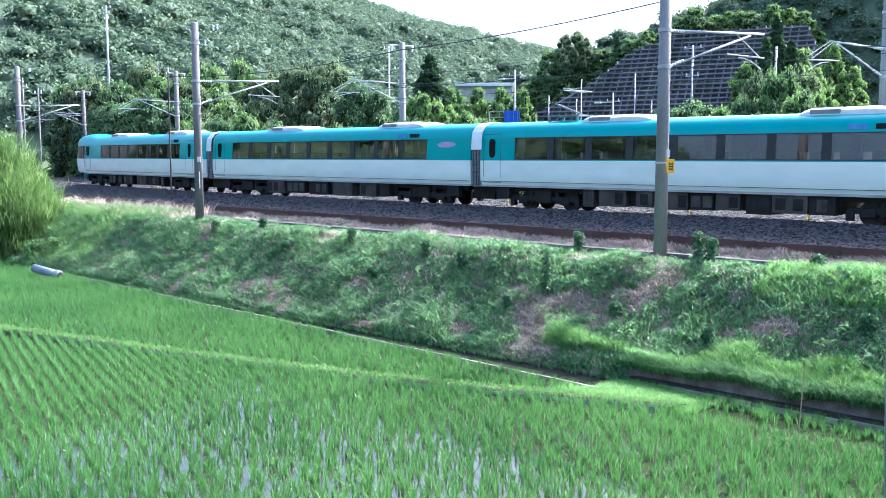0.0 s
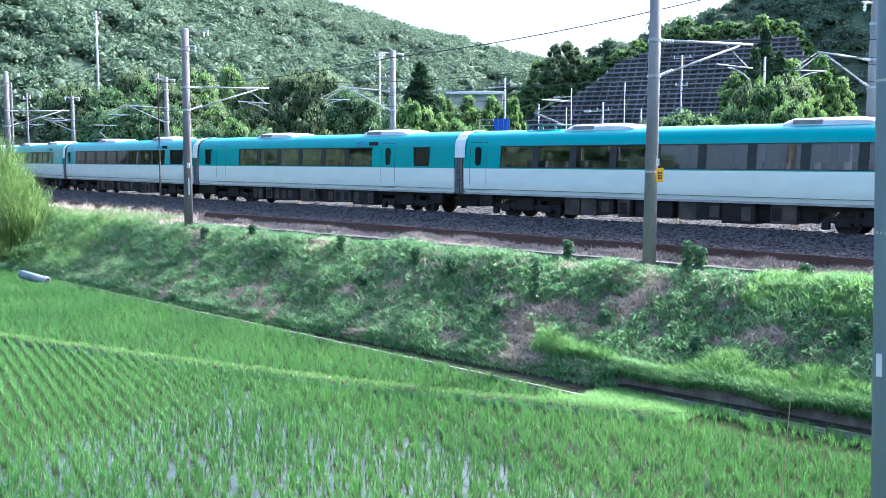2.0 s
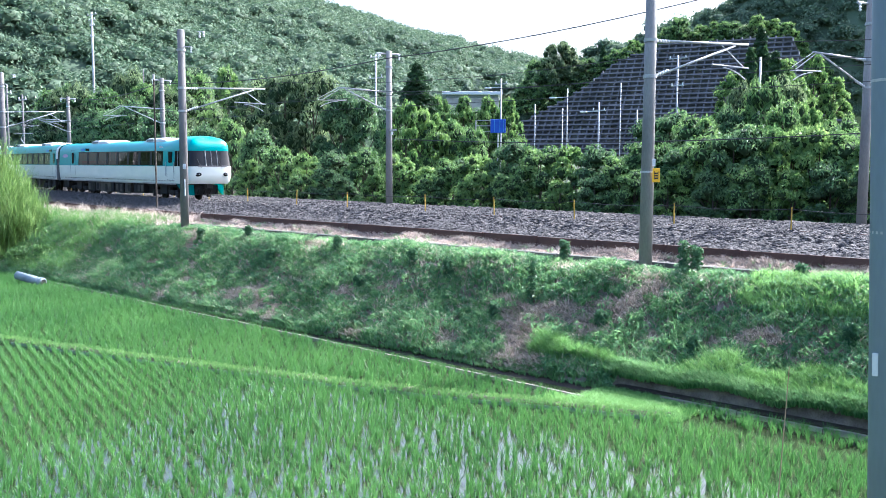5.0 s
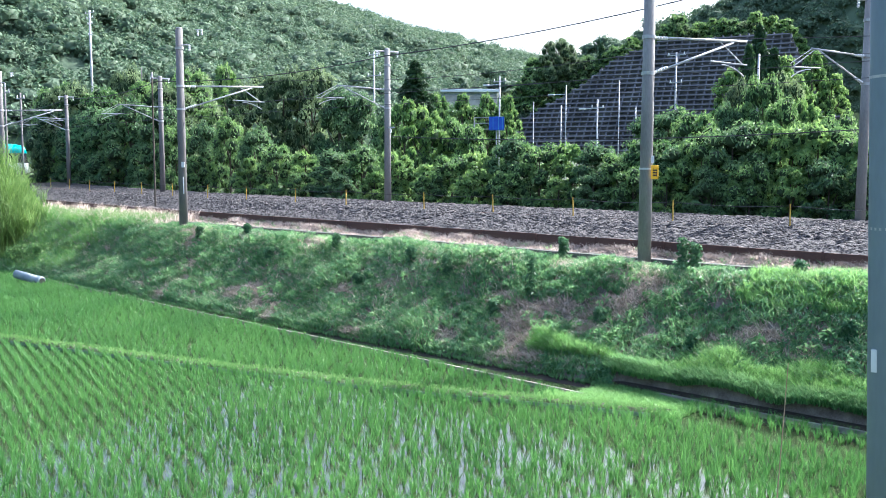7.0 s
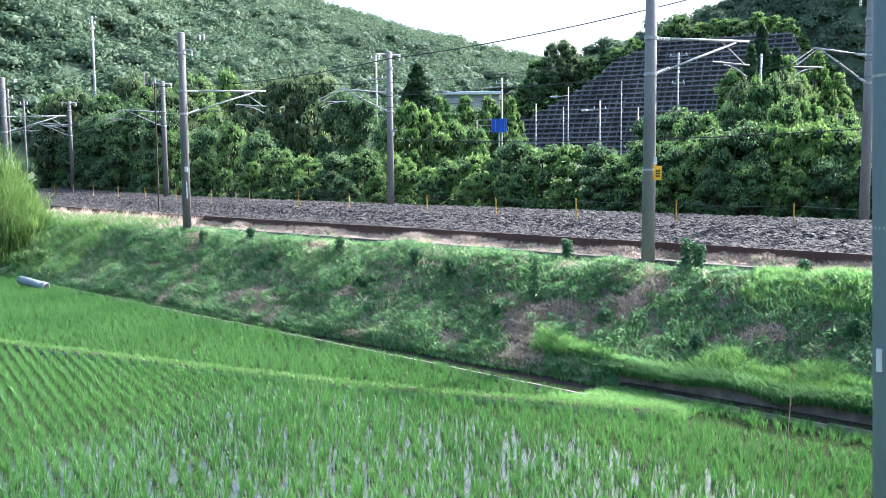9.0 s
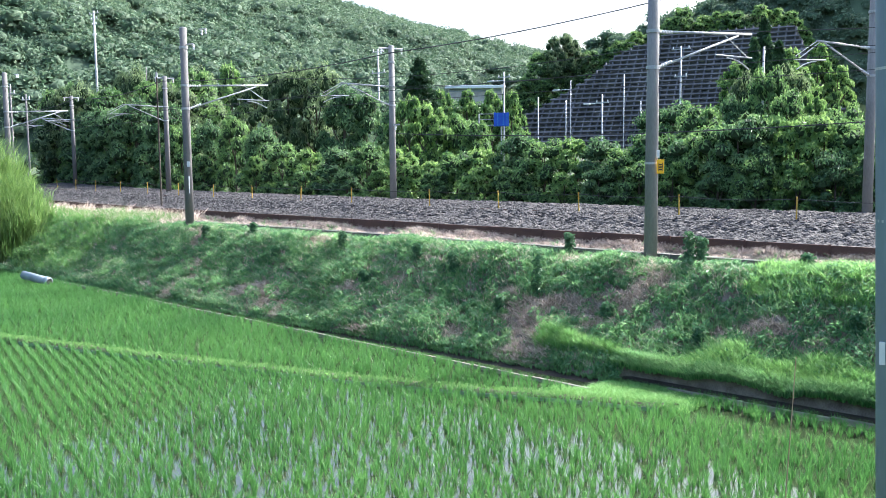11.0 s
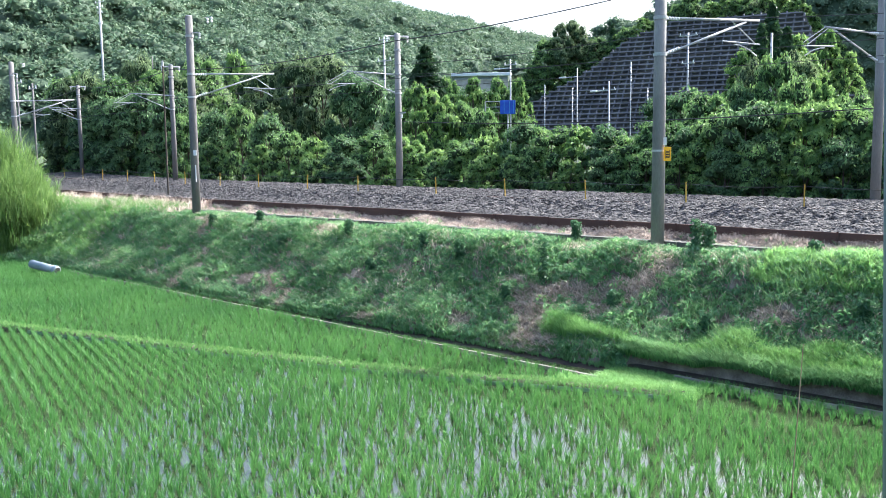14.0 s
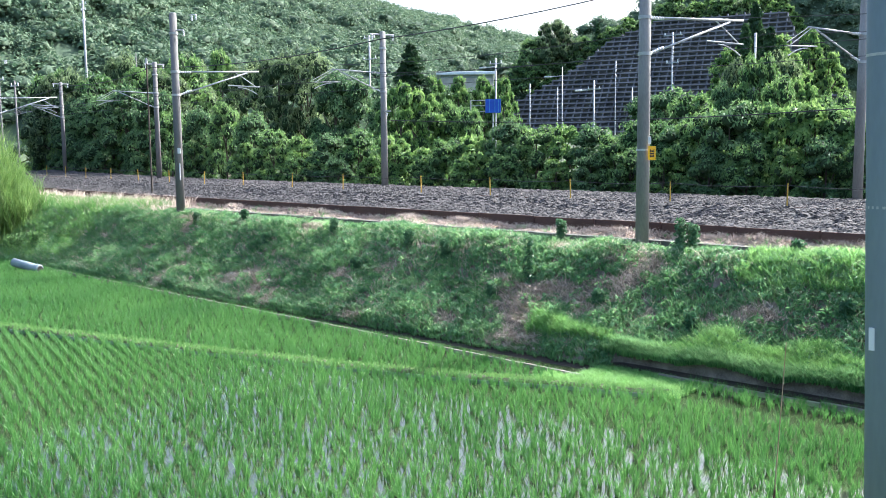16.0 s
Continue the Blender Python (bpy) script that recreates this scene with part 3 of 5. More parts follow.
def shell(stations, holes):
    """Body skins as three bmeshes (white, teal, cab glass). stations: list of (x per level, width factor per level, kind)."""
    white, teal, dark = bmnew(), bmnew(), bmnew()
    nl = len(PROFILE)
    for sgn in (-1, 1):
        grids = {}
        for bm in (white, teal, dark):
            grids[bm] = {}

        def vert(bm, i, j):
            if (i, j) not in grids[bm]:
                xs, ws = stations[i][:2]
                lift = stations[i][3] * max(0.0, PROFILE[j][0] - 3.02) / 0.7 if len(stations[i]) > 3 else 0.0
                grids[bm][i, j] = bm.verts.new((xs[j], sgn * PROFILE[j][1] * ws[j], PROFILE[j][0] + lift))
            return grids[bm][i, j]

        for i in range(len(stations) - 1):
            xa, xb = stations[i][0][4], stations[i + 1][0][4]
            kind = stations[i + 1][2]
            if kind == "side" and stations[i][2] == "cab":
                kind = "cab"
            for j in range(nl - 1):
                if j == 4 and any(a - 0.001 <= min(xa, xb) and max(xa, xb) <= b + 0.001 for a, b in holes):
                    continue
                bm = white if j < 3 else teal
                if kind == "cab" and j in (3, 4):
                    bm = dark
                vs = [vert(bm, i, j), vert(bm, i + 1, j), vert(bm, i + 1, j + 1), vert(bm, i, j + 1)]
                if len({tuple(v.co) for v in vs}) < 3:
                    continue
                try:
                    bm.faces.new(vs if sgn < 0 else vs[::-1])
                except ValueError:
                    pass
    for bm in (white, teal, dark):
        bmesh.ops.remove_doubles(bm, verts=bm.verts, dist=0.0005)
        bmesh.ops.recalc_face_normals(bm, faces=bm.faces)
    return white, teal, dark


def rounded_slab(bm, x0, x1, z0, z1, y, t, n=6, r=None):
    """Flat plate with rounded ends standing in the xz plane, front face at y."""
    r = min(x1 - x0, z1 - z0) / 2 * 0.98 if r is None else r
    pts = []
    for cx, cz, a0 in ((x1 - r, z1 - r, 0), (x0 + r, z1 - r, 90), (x0 + r, z0 + r, 180), (x1 - r, z0 + r, 270)):
        for k in range(n + 1):
            a = radians(a0 + 90 * k / n)
            pts.append((cx + r * math.cos(a), cz + r * math.sin(a)))
    f = [bm.verts.new((a, y, b)) for a, b in pts]
    g = [bm.verts.new((a, y + t, b)) for a, b in pts]
    bm.faces.new(f)
    bm.faces.new(g[::-1])
    for i in range(len(pts)):
        bm.faces.new((f[i], g[i], g[(i + 1) % len(pts)], f[(i + 1) % len(pts)]))
    return bm


def side_y(z):
    return float(np.interp(z, [p[0] for p in PROFILE], [p[1] for p in PROFILE]))


def door_seam(bm, x0, x1, z0, z1, y, w=0.022):
    """Thin dark outline of a door, standing 3 mm off the skin, following its lean."""
    def bar(a, b):
        (xa, za), (xb, zb) = a, b
        ya, yb = -side_y(za) * 1.0 - 0.004, -side_y(zb) - 0.004
        if abs(xa - xb) < 1e-6:
            lv = np.linspace(za, zb, 8)
            for c, d in zip(lv[:-1], lv[1:]):
                v = [bm.verts.new(p) for p in ((xa - w / 2, -side_y(c) - 0.004, c), (xa + w / 2, -side_y(c) - 0.004, c), (xa + w / 2, -side_y(d) - 0.004, d), (xa - w / 2, -side_y(d) - 0.004, d))]
                bm.faces.new(v)
        else:
            v = [bm.verts.new(p) for p in ((xa, ya, za - w / 2), (xb, yb, zb - w / 2), (xb, yb, zb + w / 2), (xa, ya, za + w / 2))]
            bm.faces.new(v)
    bar((x0, z0), (x0, z1))
    bar((x1, z0), (x1, z1))
    bar((x0, z1), (x1, z1))
    bar((x0, z0), (x1, z0))


def bogie(parent, x):
    bm = bmnew()
    for y in (-1.02, 1.02):
        box(bm, x - 1.7, x + 1.7, y - 0.09, y + 0.09, 0.42, 0.62, 0.03)
        box(bm, x - 0.42, x + 0.42, y - 0.16, y + 0.14, 0.36, 0.9, 0.04)
        for s in (-1, 1):
            box(bm, x + s * 1.05 - 0.24, x + s * 1.05 + 0.24, y - 0.14, y + 0.12, 0.3, 0.62, 0.05)
            rod(bm, (x + s * 0.62, y, 0.35), (x + s * 0.62, y, 0.8), 0.11, n=10)
            box(bm, x + s * 1.62 - 0.12, x + s * 1.62 + 0.12, y - 0.12, y + 0.1, 0.2, 0.5, 0.03)
    box(bm, x - 0.35, x + 0.35, -1.0, 1.0, 0.5, 0.95)
    b = part("bogie", bm, M_UNDER, parent, "grimy dark bogie frame")
    for s in (-1, 1):
        bm = bmnew()
        for y in (-0.6, 0.6):
            rod(bm, (x + s * 1.05, y - 0.065, 0.43), (x + s * 1.05, y + 0.065, 0.43), 0.43, n=28)
            rod(bm, (x + s * 1.05, y * 1.12, 0.43), (x + s * 1.05, y * 1.22, 0.43), 0.2, n=16)
        rod(bm, (x + s * 1.05, -1.0, 0.43), (x + s * 1.05, 1.0, 0.43), 0.08, n=10)
        part("wheelset", bm, M_STEEL, b)


def railcar(label, nose=0, windows=(), small=(), doors=(), emblem=None, pantograph=None, units=(), seed=0, display=None, logo=False):
    """One coach. x runs along the coach; the side at -y faces the camera. nose: -1, 0 or 1 for the end with the cab."""
    rnd = random.Random(seed)
    th = empty("train_car", pose(0, TRACK_Y, 0), label, "train car", "cars of the passing train")
    nl = len(PROFILE)
    holes = [(a, b) for a, b, n in windows] + [(a, b) for a, b in small]
    lo = -HALF if nose >= 0 else -HALF + 1.15
    hi = HALF if nose <= 0 else HALF - 1.15
    cuts = sorted({lo, hi, *[v for h in holes for v in h]} | set(np.linspace(lo, hi, 13).round(3)))
    cuts = [c for c in cuts if not any(a + 0.01 < c < b - 0.01 for a, b in holes)]
    st = [([c] * nl, [1] * nl, "side") for c in cuts]
    if nose:
        # flat-faced cab with tight corners, raked glass and a roof visor that stands higher than the roof
        ext = [1.70, 1.90, 2.02, 2.05, 2.02, 1.85, 1.88, 1.82, 1.62, 1.35, 1.2]
        end = hi if nose > 0 else lo
        caps = []
        for k in range(1, 11):
            q = k / 10
            if q <= 0.4:
                f, w = q * 2.05, 1 - 0.04 * (q / 0.4) ** 2
            else:
                a = radians(90 * (q - 0.4) / 0.6)
                f, w = 0.82 + 0.18 * math.sin(a) ** 0.75, 0.96 * max(0.0, math.cos(a)) ** 0.6
            up = 0.2 * math.sin(math.pi * min(1.0, 0.38 + 0.55 * q))
            caps.append(([end + nose * e * f for e in ext], [w if k < 10 else 0.0] * nl, "cab", up))
        rise = [([end - nose * d] * nl, [1] * nl, "side", u) for d, u in ((1.3, 0.02), (0.75, 0.10), (0.3, 0.17), (0.0, 0.19))]
        if nose > 0:
            st = [q for q in st if q[0][0] < end - 1.35] + rise + caps
        else:
            st = caps[::-1] + [(q[0], q[1], "side", q[3]) for q in rise[::-1]] + [q for q in st if q[0][0] > end + 1.35]
    white, teal, dark = shell(st, holes)
    # plain ends
    for x, is_end in ((-HALF, nose >= 0), (HALF, nose <= 0)):
        if is_end:
            for bm, lv in ((white, range(0, 4)), (teal, range(3, nl))):
                vs = [bm.verts.new((x, -PROFILE[j][1], PROFILE[j][0])) for j in lv] + [bm.verts.new((x, PROFILE[j][1], PROFILE[j][0])) for j in reversed(lv) if PROFILE[j][1] > 0]
                bm.faces.new(vs)
    part("lower_body", white, M_WHITE, th, "white lower side panels", smooth=True)
    up = part("upper_body", teal, M_TEAL, th, "turquoise upper side and roof")
    for p in (up,):
        p.data.polygons.foreach_set("use_smooth", [True] * len(p.data.polygons))
    if nose:
        part("windscreen", dark, M_DARKGLASS, th, "dark wraparound windscreen", smooth=True)
    else:
        dark.free()
    # sill line and skirt
    for s in (-1, 1):
        part("sill", box(bmnew(), lo + 0.02, hi - 0.02, s * 1.37 - 0.03, s * 1.37 + 0.03, 0.98, 1.06), M_CONC, th, "pale sill rail under the side")
    part("belt_line", box(bmnew(), lo + 0.05, hi - 0.05, -1.456, -1.44, 1.2, 1.215), M_BOX, th)
    part("floor", box(bmnew(), -9.7, 9.7, -1.33, 1.33, 1.02, 1.14), M_UNDER, th)
    part("ceiling_panel", box(bmnew(), -9.7, 9.7, -1.2, 1.2, 3.3, 3.36), M_WHITE, th)
    # windows on both sides
    for s in (-1, 1):
        yb, yt = s * (side_y(2.16) - 0.02), s * (side_y(3.02) - 0.02)
        for a, b, n in windows:
            w = (b - a) / n
            for i in range(n):
                x0, x1 = a + i * w, a + (i + 1) * w
                bm = bmnew()
                vs = [bm.verts.new(p) for p in ((x0, yb, 2.16), (x1, yb, 2.16), (x1, yt, 3.02), (x0, yt, 3.02))]
                bm.faces.new(vs)
                g = part("window_pane", bm, M_GLASS, th)
                g.visible_shadow = False
                bm = bmnew()
                pw = 0.32 if i else 0.05
                for q in ((x0 - pw / 2, x0 + pw / 2),):
                    vs = [bm.verts.new(p) for p in ((q[0], yb + s * 0.012, 2.16), (q[1], yb + s * 0.012, 2.16), (q[1], yt + s * 0.012, 3.02), (q[0], yt + s * 0.012, 3.02),
                                                    (q[0], yb - s * 0.05, 2.16), (q[1], yb - s * 0.05, 2.16), (q[1], yt - s * 0.05, 3.02), (q[0], yt - s * 0.05, 3.02))]
                    for f in ((0, 1, 2, 3), (4, 5, 6, 7), (0, 3, 7, 4), (1, 2, 6, 5)):
                        bm.faces.new([vs[k] for k in f])
                part("window_pillar", bm, M_BLACK, th)
                if rnd.random() < 0.45:
                    bm = bmnew()
                    cw = rnd.uniform(0.15, 0.5)
                    box(bm, x0 + 0.1, x0 + 0.1 + cw, yb - s * 0.16, yb - s * 0.12, 2.16, 3.05)
                    part("curtain", bm, M_CURTAIN, th, "drawn beige window curtain")
            bm = bmnew()
            for z0, z1, yy in ((2.13, 2.165, side_y(2.14)), (3.0, 3.035, side_y(3.02))):
                box(bm, a - 0.03, b + 0.03, s * yy - 0.012, s * yy + 0.012, z0, z1)
            part("window_frame", bm, M_BLACK, th)
        for a, b in small:
            bm = bmnew()
            vs = [bm.verts.new(p) for p in ((a, yb, 2.16), (b, yb, 2.16), (b, yt, 3.02), (a, yt, 3.02))]
            bm.faces.new(vs)
            part("window_pane", bm, M_DARKGLASS, th)
            bm = bmnew()
            for x in (a, b):
                box(bm, x - 0.025, x + 0.025, min(yt, yb) - 0.01, max(yt, yb) + 0.01, 2.14, 3.04)
            part("window_frame", bm, M_BLACK, th)
    # seats
    if windows:
        a, b, n = windows[0]
        bm = bmnew()
        k = a + 0.5
        while k < b - 0.3:
            for y in (-0.85, 0.85):
                box(bm, k - 0.06, k + 0.08, y - 0.48, y + 0.48, 1.4, 2.42)
                box(bm, k, k + 0.5, y - 0.48, y + 0.48, 1.4, 1.6)
            k += 0.98
        part("seat_rows", bm, M_SEAT, th)
    # doors on the side that shows
    for xd, kind in doors:
        w = 0.46
        bm = bmnew()
        door_seam(bm, xd - w, xd + w, 1.17 if kind != "crew" else 1.25, 3.2 if kind != "crew" else 3.3, 0)
        dr = part("door", bm, M_BLACK, th, "plug door outlined by a dark seam")
        if kind == "oval":
            bm = rounded_slab(bmnew(), xd - 0.15, xd + 0.15, 2.2, 3.0, -side_y(2.2) - 0.012, 0.07)
            part("door_window", bm, M_DARKGLASS, dr, "narrow rounded dark door window")
        elif kind == "crew":
            bm = rounded_slab(bmnew(), xd - 0.23, xd + 0.23, 2.3, 2.98, -side_y(2.3) - 0.012, 0.07, r=0.06)
            part("door_window", bm, M_DARKGLASS, dr)
            bm = bmnew()
            for dx in (-0.56, 0.56):
                rod(bm, (xd + dx, -1.49, 1.5), (xd + dx, -1.47, 2.35), 0.018, n=6)
            part("hand_rail", bm, M_GALV, dr)
    if display is not None:
        for k, (dx, m) in enumerate(((0, M_SIGNBLUE), (0.85, M_DARKGLASS))):
            x0 = display + dx
            z0, z1 = 3.12, 3.29
            bm = bmnew()
            rounded_slab(bm, x0, x0 + 0.6, z0, z1, -side_y(3.2) - 0.035, 0.1, r=0.03)
            part("route_display", bm, m, th)
    if emblem is not None:
        bm = bmnew()
        ring = []
        for k in range(20):
            a = 2 * math.pi * k / 20
            z = 2.78 + 0.13 * math.sin(a)
            ring.append(bm.verts.new((emblem + 0.55 * math.cos(a), -side_y(z) - 0.006, z)))
        bm.faces.new(ring)
        part("emblem", bm, M_PINK, th, "mauve oval emblem")
    if logo:
        cu = bmnew()
        z0, y0, x0 = 3.2, -side_y(3.28) - 0.02, logo
        box(cu, x0 - 0.02, x0 + 0.26, y0 - 0.004, y0, z0 + 0.02, z0 + 0.14)
        box(cu, x0 + 0.36, x0 + 0.48, y0 - 0.004, y0, z0 + 0.03, z0 + 0.09)
        part("operator_mark", cu, M_COVER, th, "white operator mark")
    # roof
    for ux in units:
        bm = bmnew()
        prof = [(-1.6, 0), (-1.35, 0.16), (-1.1, 0.24), (1.0, 0.26), (1.45, 0.2), (1.9, 0.03), (2.0, 0)]
        rows = []
        for y, k in ((-0.95, 0.0), (-0.9, 0.8), (-0.7, 1.0), (0.7, 1.0), (0.9, 0.8), (0.95, 0.0)):
            rows.append([bm.verts.new((ux + px, y, 3.56 + pz * k + (0.06 if abs(y) < 0.8 else 0))) for px, pz in prof])
        for ra, rb in zip(rows[:-1], rows[1:]):
            for i in range(len(prof) - 1):
                bm.faces.new((ra[i], ra[i + 1], rb[i + 1], rb[i]))
        bmesh.ops.recalc_face_normals(bm, faces=bm.faces)
        u = part("air_conditioner", bm, M_UNIT, th, "pale grey roof air-conditioning unit", smooth=False)
        part("grille", box(bmnew(), ux - 1.1, ux - 0.1, -0.93, 0.93, 3.62, 3.80, 0.03), M_UNITDARK, u, "dark louvred intake")
    if pantograph is not None:
        x = pantograph
        bm = bmnew()
        for dx in (-0.7, 0.7):
            for y in (-0.5, 0.5):
                rod(bm, (x + dx, y, 3.6), (x + dx, y, 3.92), 0.06, n=8)
        box(bm, x - 0.8, x + 0.8, -0.55, 0.55, 3.9, 3.95)
        pb = part("pantograph_base", bm, M_UNITDARK, th)
        part("lower_arm", rod(bmnew(), (x + 0.6, 0, 3.95), (x - 0.75, 0, 4.45), 0.04, n=8), M_UNITDARK, pb)
        part("upper_arm", rod(bmnew(), (x - 0.75, 0, 4.45), (x + 0.35, 0, 4.9), 0.03, n=8), M_UNITDARK, pb)
        bm = bmnew()
        for dx in (-0.15, 0.15):
            rod(bm, (x + 0.35 + dx, -0.8, 4.92), (x + 0.35 + dx, 0.8, 4.92), 0.025, n=8)
        part("contact_head", bm, M_UNITDARK, pb)
    # underframe
    part("centre_sill", box(bmnew(), -9.6 if nose >= 0 else -8.6, 9.6 if nose <= 0 else 8.6, -1.05, 1.05, 0.8, 1.04), M_UNDER, th)
    part("underframe", box(bmnew(), -5.0, 5.0, -0.95, 0.95, 0.38, 0.8), M_UNDER, th)
    for bx in (-6.9, 6.9):
        bogie(th, bx)
    x = -4.9
    while x < 4.5:
        w = rnd.choice([0.5, 0.7, 0.9, 1.2, 1.5])
        w = min(w, 4.9 - x)
        d = rnd.uniform(0.27, 0.38)
        bm = bmnew()
        y0 = -1.34 + rnd.uniform(0, 0.12)
        box(bm, x, x + w, y0, 1.3, d, 0.97, 0.02)
        eq = part("equipment_box", bm, M_BOX if rnd.random() < 0.6 else M_UNDER, th, "grimy underfloor equipment box")
        n = max(1, int(w / 0.45))
        for i in range(n):
            bm = bmnew()
            cx = x + (i + 0.5) * w / n
            box(bm, cx - 0.17, cx + 0.17, y0 - 0.02, y0 - 0.004, d + 0.1, 0.86, 0.008)
            part("hatch", bm, M_UNDER if rnd.random() < 0.5 else M_BOX, eq)
        x += w + rnd.choice([0.04, 0.08, 0.25, 0.5])
    for s in (-1, 1):
        for bx in (-8.9, 8.9):
            if nose and bx * nose > 0:
                continue
            part("end_box", box(bmnew(), bx - 0.35, bx + 0.35, s * 1.2 - 0.12, s * 1.2 + 0.12, 0.5, 0.97, 0.02), M_UNDER, th)
    # gangway at the right-hand end and white cover
    if nose <= 0:
        gb = part("gangway_bellows", box(bmnew(), HALF, HALF + 0.62, -1.25, 1.25, 0.95, 3.4), M_GANG, th, "grey gangway bellows")
        part("drawgear", box(bmnew(), HALF - 0.3, HALF + 0.9, -0.85, 0.85, 0.42, 0.94), M_UNDER, gb)
        for k in range(4):
            x0 = HALF + 0.03 + k * 0.15
            for s in (-1, 1):
                part("bellows_fold", box(bmnew(), x0, x0 + 0.09, s * 1.33 - 0.05, s * 1.33 + 0.05, 1.0, 2.75), M_GANG, gb)
        bm = bmnew()
        pts = [(2.55, 1.42), (3.0, 1.40), (3.3, 1.34), (3.55, 1.12), (3.7, 0.7), (3.76, 0.0)]
        ra = [bm.verts.new((HALF + 0.03, s * w, z)) for s in (-1,) for z, w in pts] + [bm.verts.new((HALF + 0.03, w, z)) for z, w in reversed(pts[:-1])]
        rb = [bm.verts.new((HALF + 0.62, v.co.y, v.co.z)) for v in ra]
        for i in range(len(ra) - 1):
            bm.faces.new((ra[i], rb[i], rb[i + 1], ra[i + 1]))
        part("gangway_cover", bm, M_COVER, th, "white gangway cover hood")
    if nose:
        e = nose * HALF
        # curved plough skirts on either side of the coupler
        for sy in (-1, 1):
            bm = bmnew()
            rows = []
            for k in range(9):
                q = k / 8
                x = e + nose * (-1.25 + 1.65 * q)
                y = sy * (1.28 - 0.62 * max(0.0, q - 0.45) ** 1.3)
                drop = 0.62 * math.sin(math.pi / 2 * min(1.0, q * 1.25)) ** 0.8
                rows.append((bm.verts.new((x, y, 1.0)), bm.verts.new((x, y * 0.96, 0.99 - drop))))
            for ra, rb in zip(rows[:-1], rows[1:]):
                bm.faces.new((ra[0], rb[0], rb[1], ra[1]))
            bmesh.ops.solidify(bm, geom=bm.faces[:], thickness=0.04)
            part("nose_skirt", bm, M_TEAL, th, "turquoise snow-plough skirt")
        bm = bmnew()
        box(bm, e - nose * 1.0, e + nose * 0.40, -0.26, 0.26, 0.72, 1.1, 0.05)
        box(bm, e + nose * 0.2, e + nose * 0.5, -0.2, 0.2, 0.78, 1.08, 0.03)
        for k in range(4):
            rod(bm, (e + nose * 0.1, -0.6 + k * 0.4, 0.45), (e + nose * 0.35, -0.6 + k * 0.4, 0.75), 0.05, n=8)
        box(bm, e - nose * 0.8, e + nose * 0.1, -0.75, 0.75, 0.4, 0.95)
        part("coupler", bm, M_UNDER, th, "dark grimy coupler and hoses")
        face = hi + 2.05 if nose > 0 else lo - 2.05
        for y in (-0.92, 0.92):
            bm = bmnew()
            m = Matrix.Translation((face - nose * 0.10, y, 1.62)) @ Matrix.Rotation(radians(nose * (-24 if y < 0 else 24)), 4, "Z")
            bmesh.ops.create_uvsphere(bm, u_segments=20, v_segments=10, radius=0.125, matrix=m @ Matrix.Diagonal((0.6, 1.75, 1.0, 1)))
            hl = part("headlight", bm, M_DARKGLASS, th, "dark oval headlight", smooth=True)
            for d in (-0.07, 0.07):
                bm = bmnew()
                bmesh.ops.create_uvsphere(bm, u_segments=10, v_segments=6, radius=0.05, matrix=m @ Matrix.Translation((nose * 0.035, d, 0)))
                part("headlight_bulb", bm, M_LAMP, hl, smooth=True)
        # posts of the windscreen: two at the gangway door, one at each corner
        for y, dx, r in ((-0.40, 0.0, 0.032), (-0.02, 0.0, 0.018), (0.36, 0.0, 0.032), (-1.16, -0.30, 0.04), (1.16, -0.30, 0.04)):
            bm = bmnew()
            rod(bm, (face - nose * 0.03 + nose * dx, y, 2.1), (face - nose * 0.20 + nose * dx, y, 3.05), r, n=8)
            part("windscreen_pillar", bm, M_UNITDARK, th)
        for s in (-1, 1):
            x0 = (hi if nose > 0 else lo) + nose * 0.42
            part("windscreen_pillar", rod(bmnew(), (x0, s * 1.455, 2.1), (x0, s * 1.395, 3.03), 0.02, n=8), M_UNITDARK, th)
        part("windscreen_sill", box(bmnew(), face - nose * 0.22, face + nose * 0.02, -0.95, 0.95, 2.06, 2.13, 0.02), M_GANG, th, "grey band below the windscreen")
        for y in (-0.75, 0.6):
            part("wiper", rod(bmnew(), (face + nose * 0.02, y, 2.02), (face - nose * 0.03, y - 0.22, 2.5), 0.016, n=6), M_BLACK, th)
    return th


def build_train():
    """Six coaches, from the leading end (towards -x) to the trailing end."""
    base = "turquoise and white express train car"
    cars = [
        railcar(base + ", leading cab", -1, [(-5.9, 6.6, 8)], (), ((7.9, "oval"), (-8.35, "crew")), None, None, (-3.9, 5.0), 1, 4.9),
        railcar(base + " with one mauve emblem", 0, [(-8.05, 7.4, 9)], (), ((-9.3, "oval"),), 8.6, None, (-3.9, 5.0), 2, 5.4),
        railcar(base + " with a pantograph", 0, [(-8.2, 6.4, 8)], ((7.2, 8.8),), ((-9.4, "oval"),), None, -6.4, (-3.8, 4.9), 3, 5.2),
        railcar(base + " with few windows", 0, [(-6.05, 4.8, 6)], ((7.6, 8.55), (-9.35, -8.8)), ((-7.75, "plain"), (5.9, "oval")), None, None, (-3.6, 5.0), 4, 3.7),
        railcar(base + " with a raised pantograph", 0, [(-8.05, 8.3, 9)], (), ((-9.25, "oval"), (9.5, "oval")), None, -6.6, (-3.7, 5.1), 5, 7.2),
        railcar(base + ", trailing cab", 1, [(-6.3, 7.33, 8)], (), ((-7.35, "oval"), (8.34, "crew")), -8.9, None, (-3.8, 5.1), 6, -5.9, logo=6.75),
    ]
    return cars


PITCH_CAR = 20.64


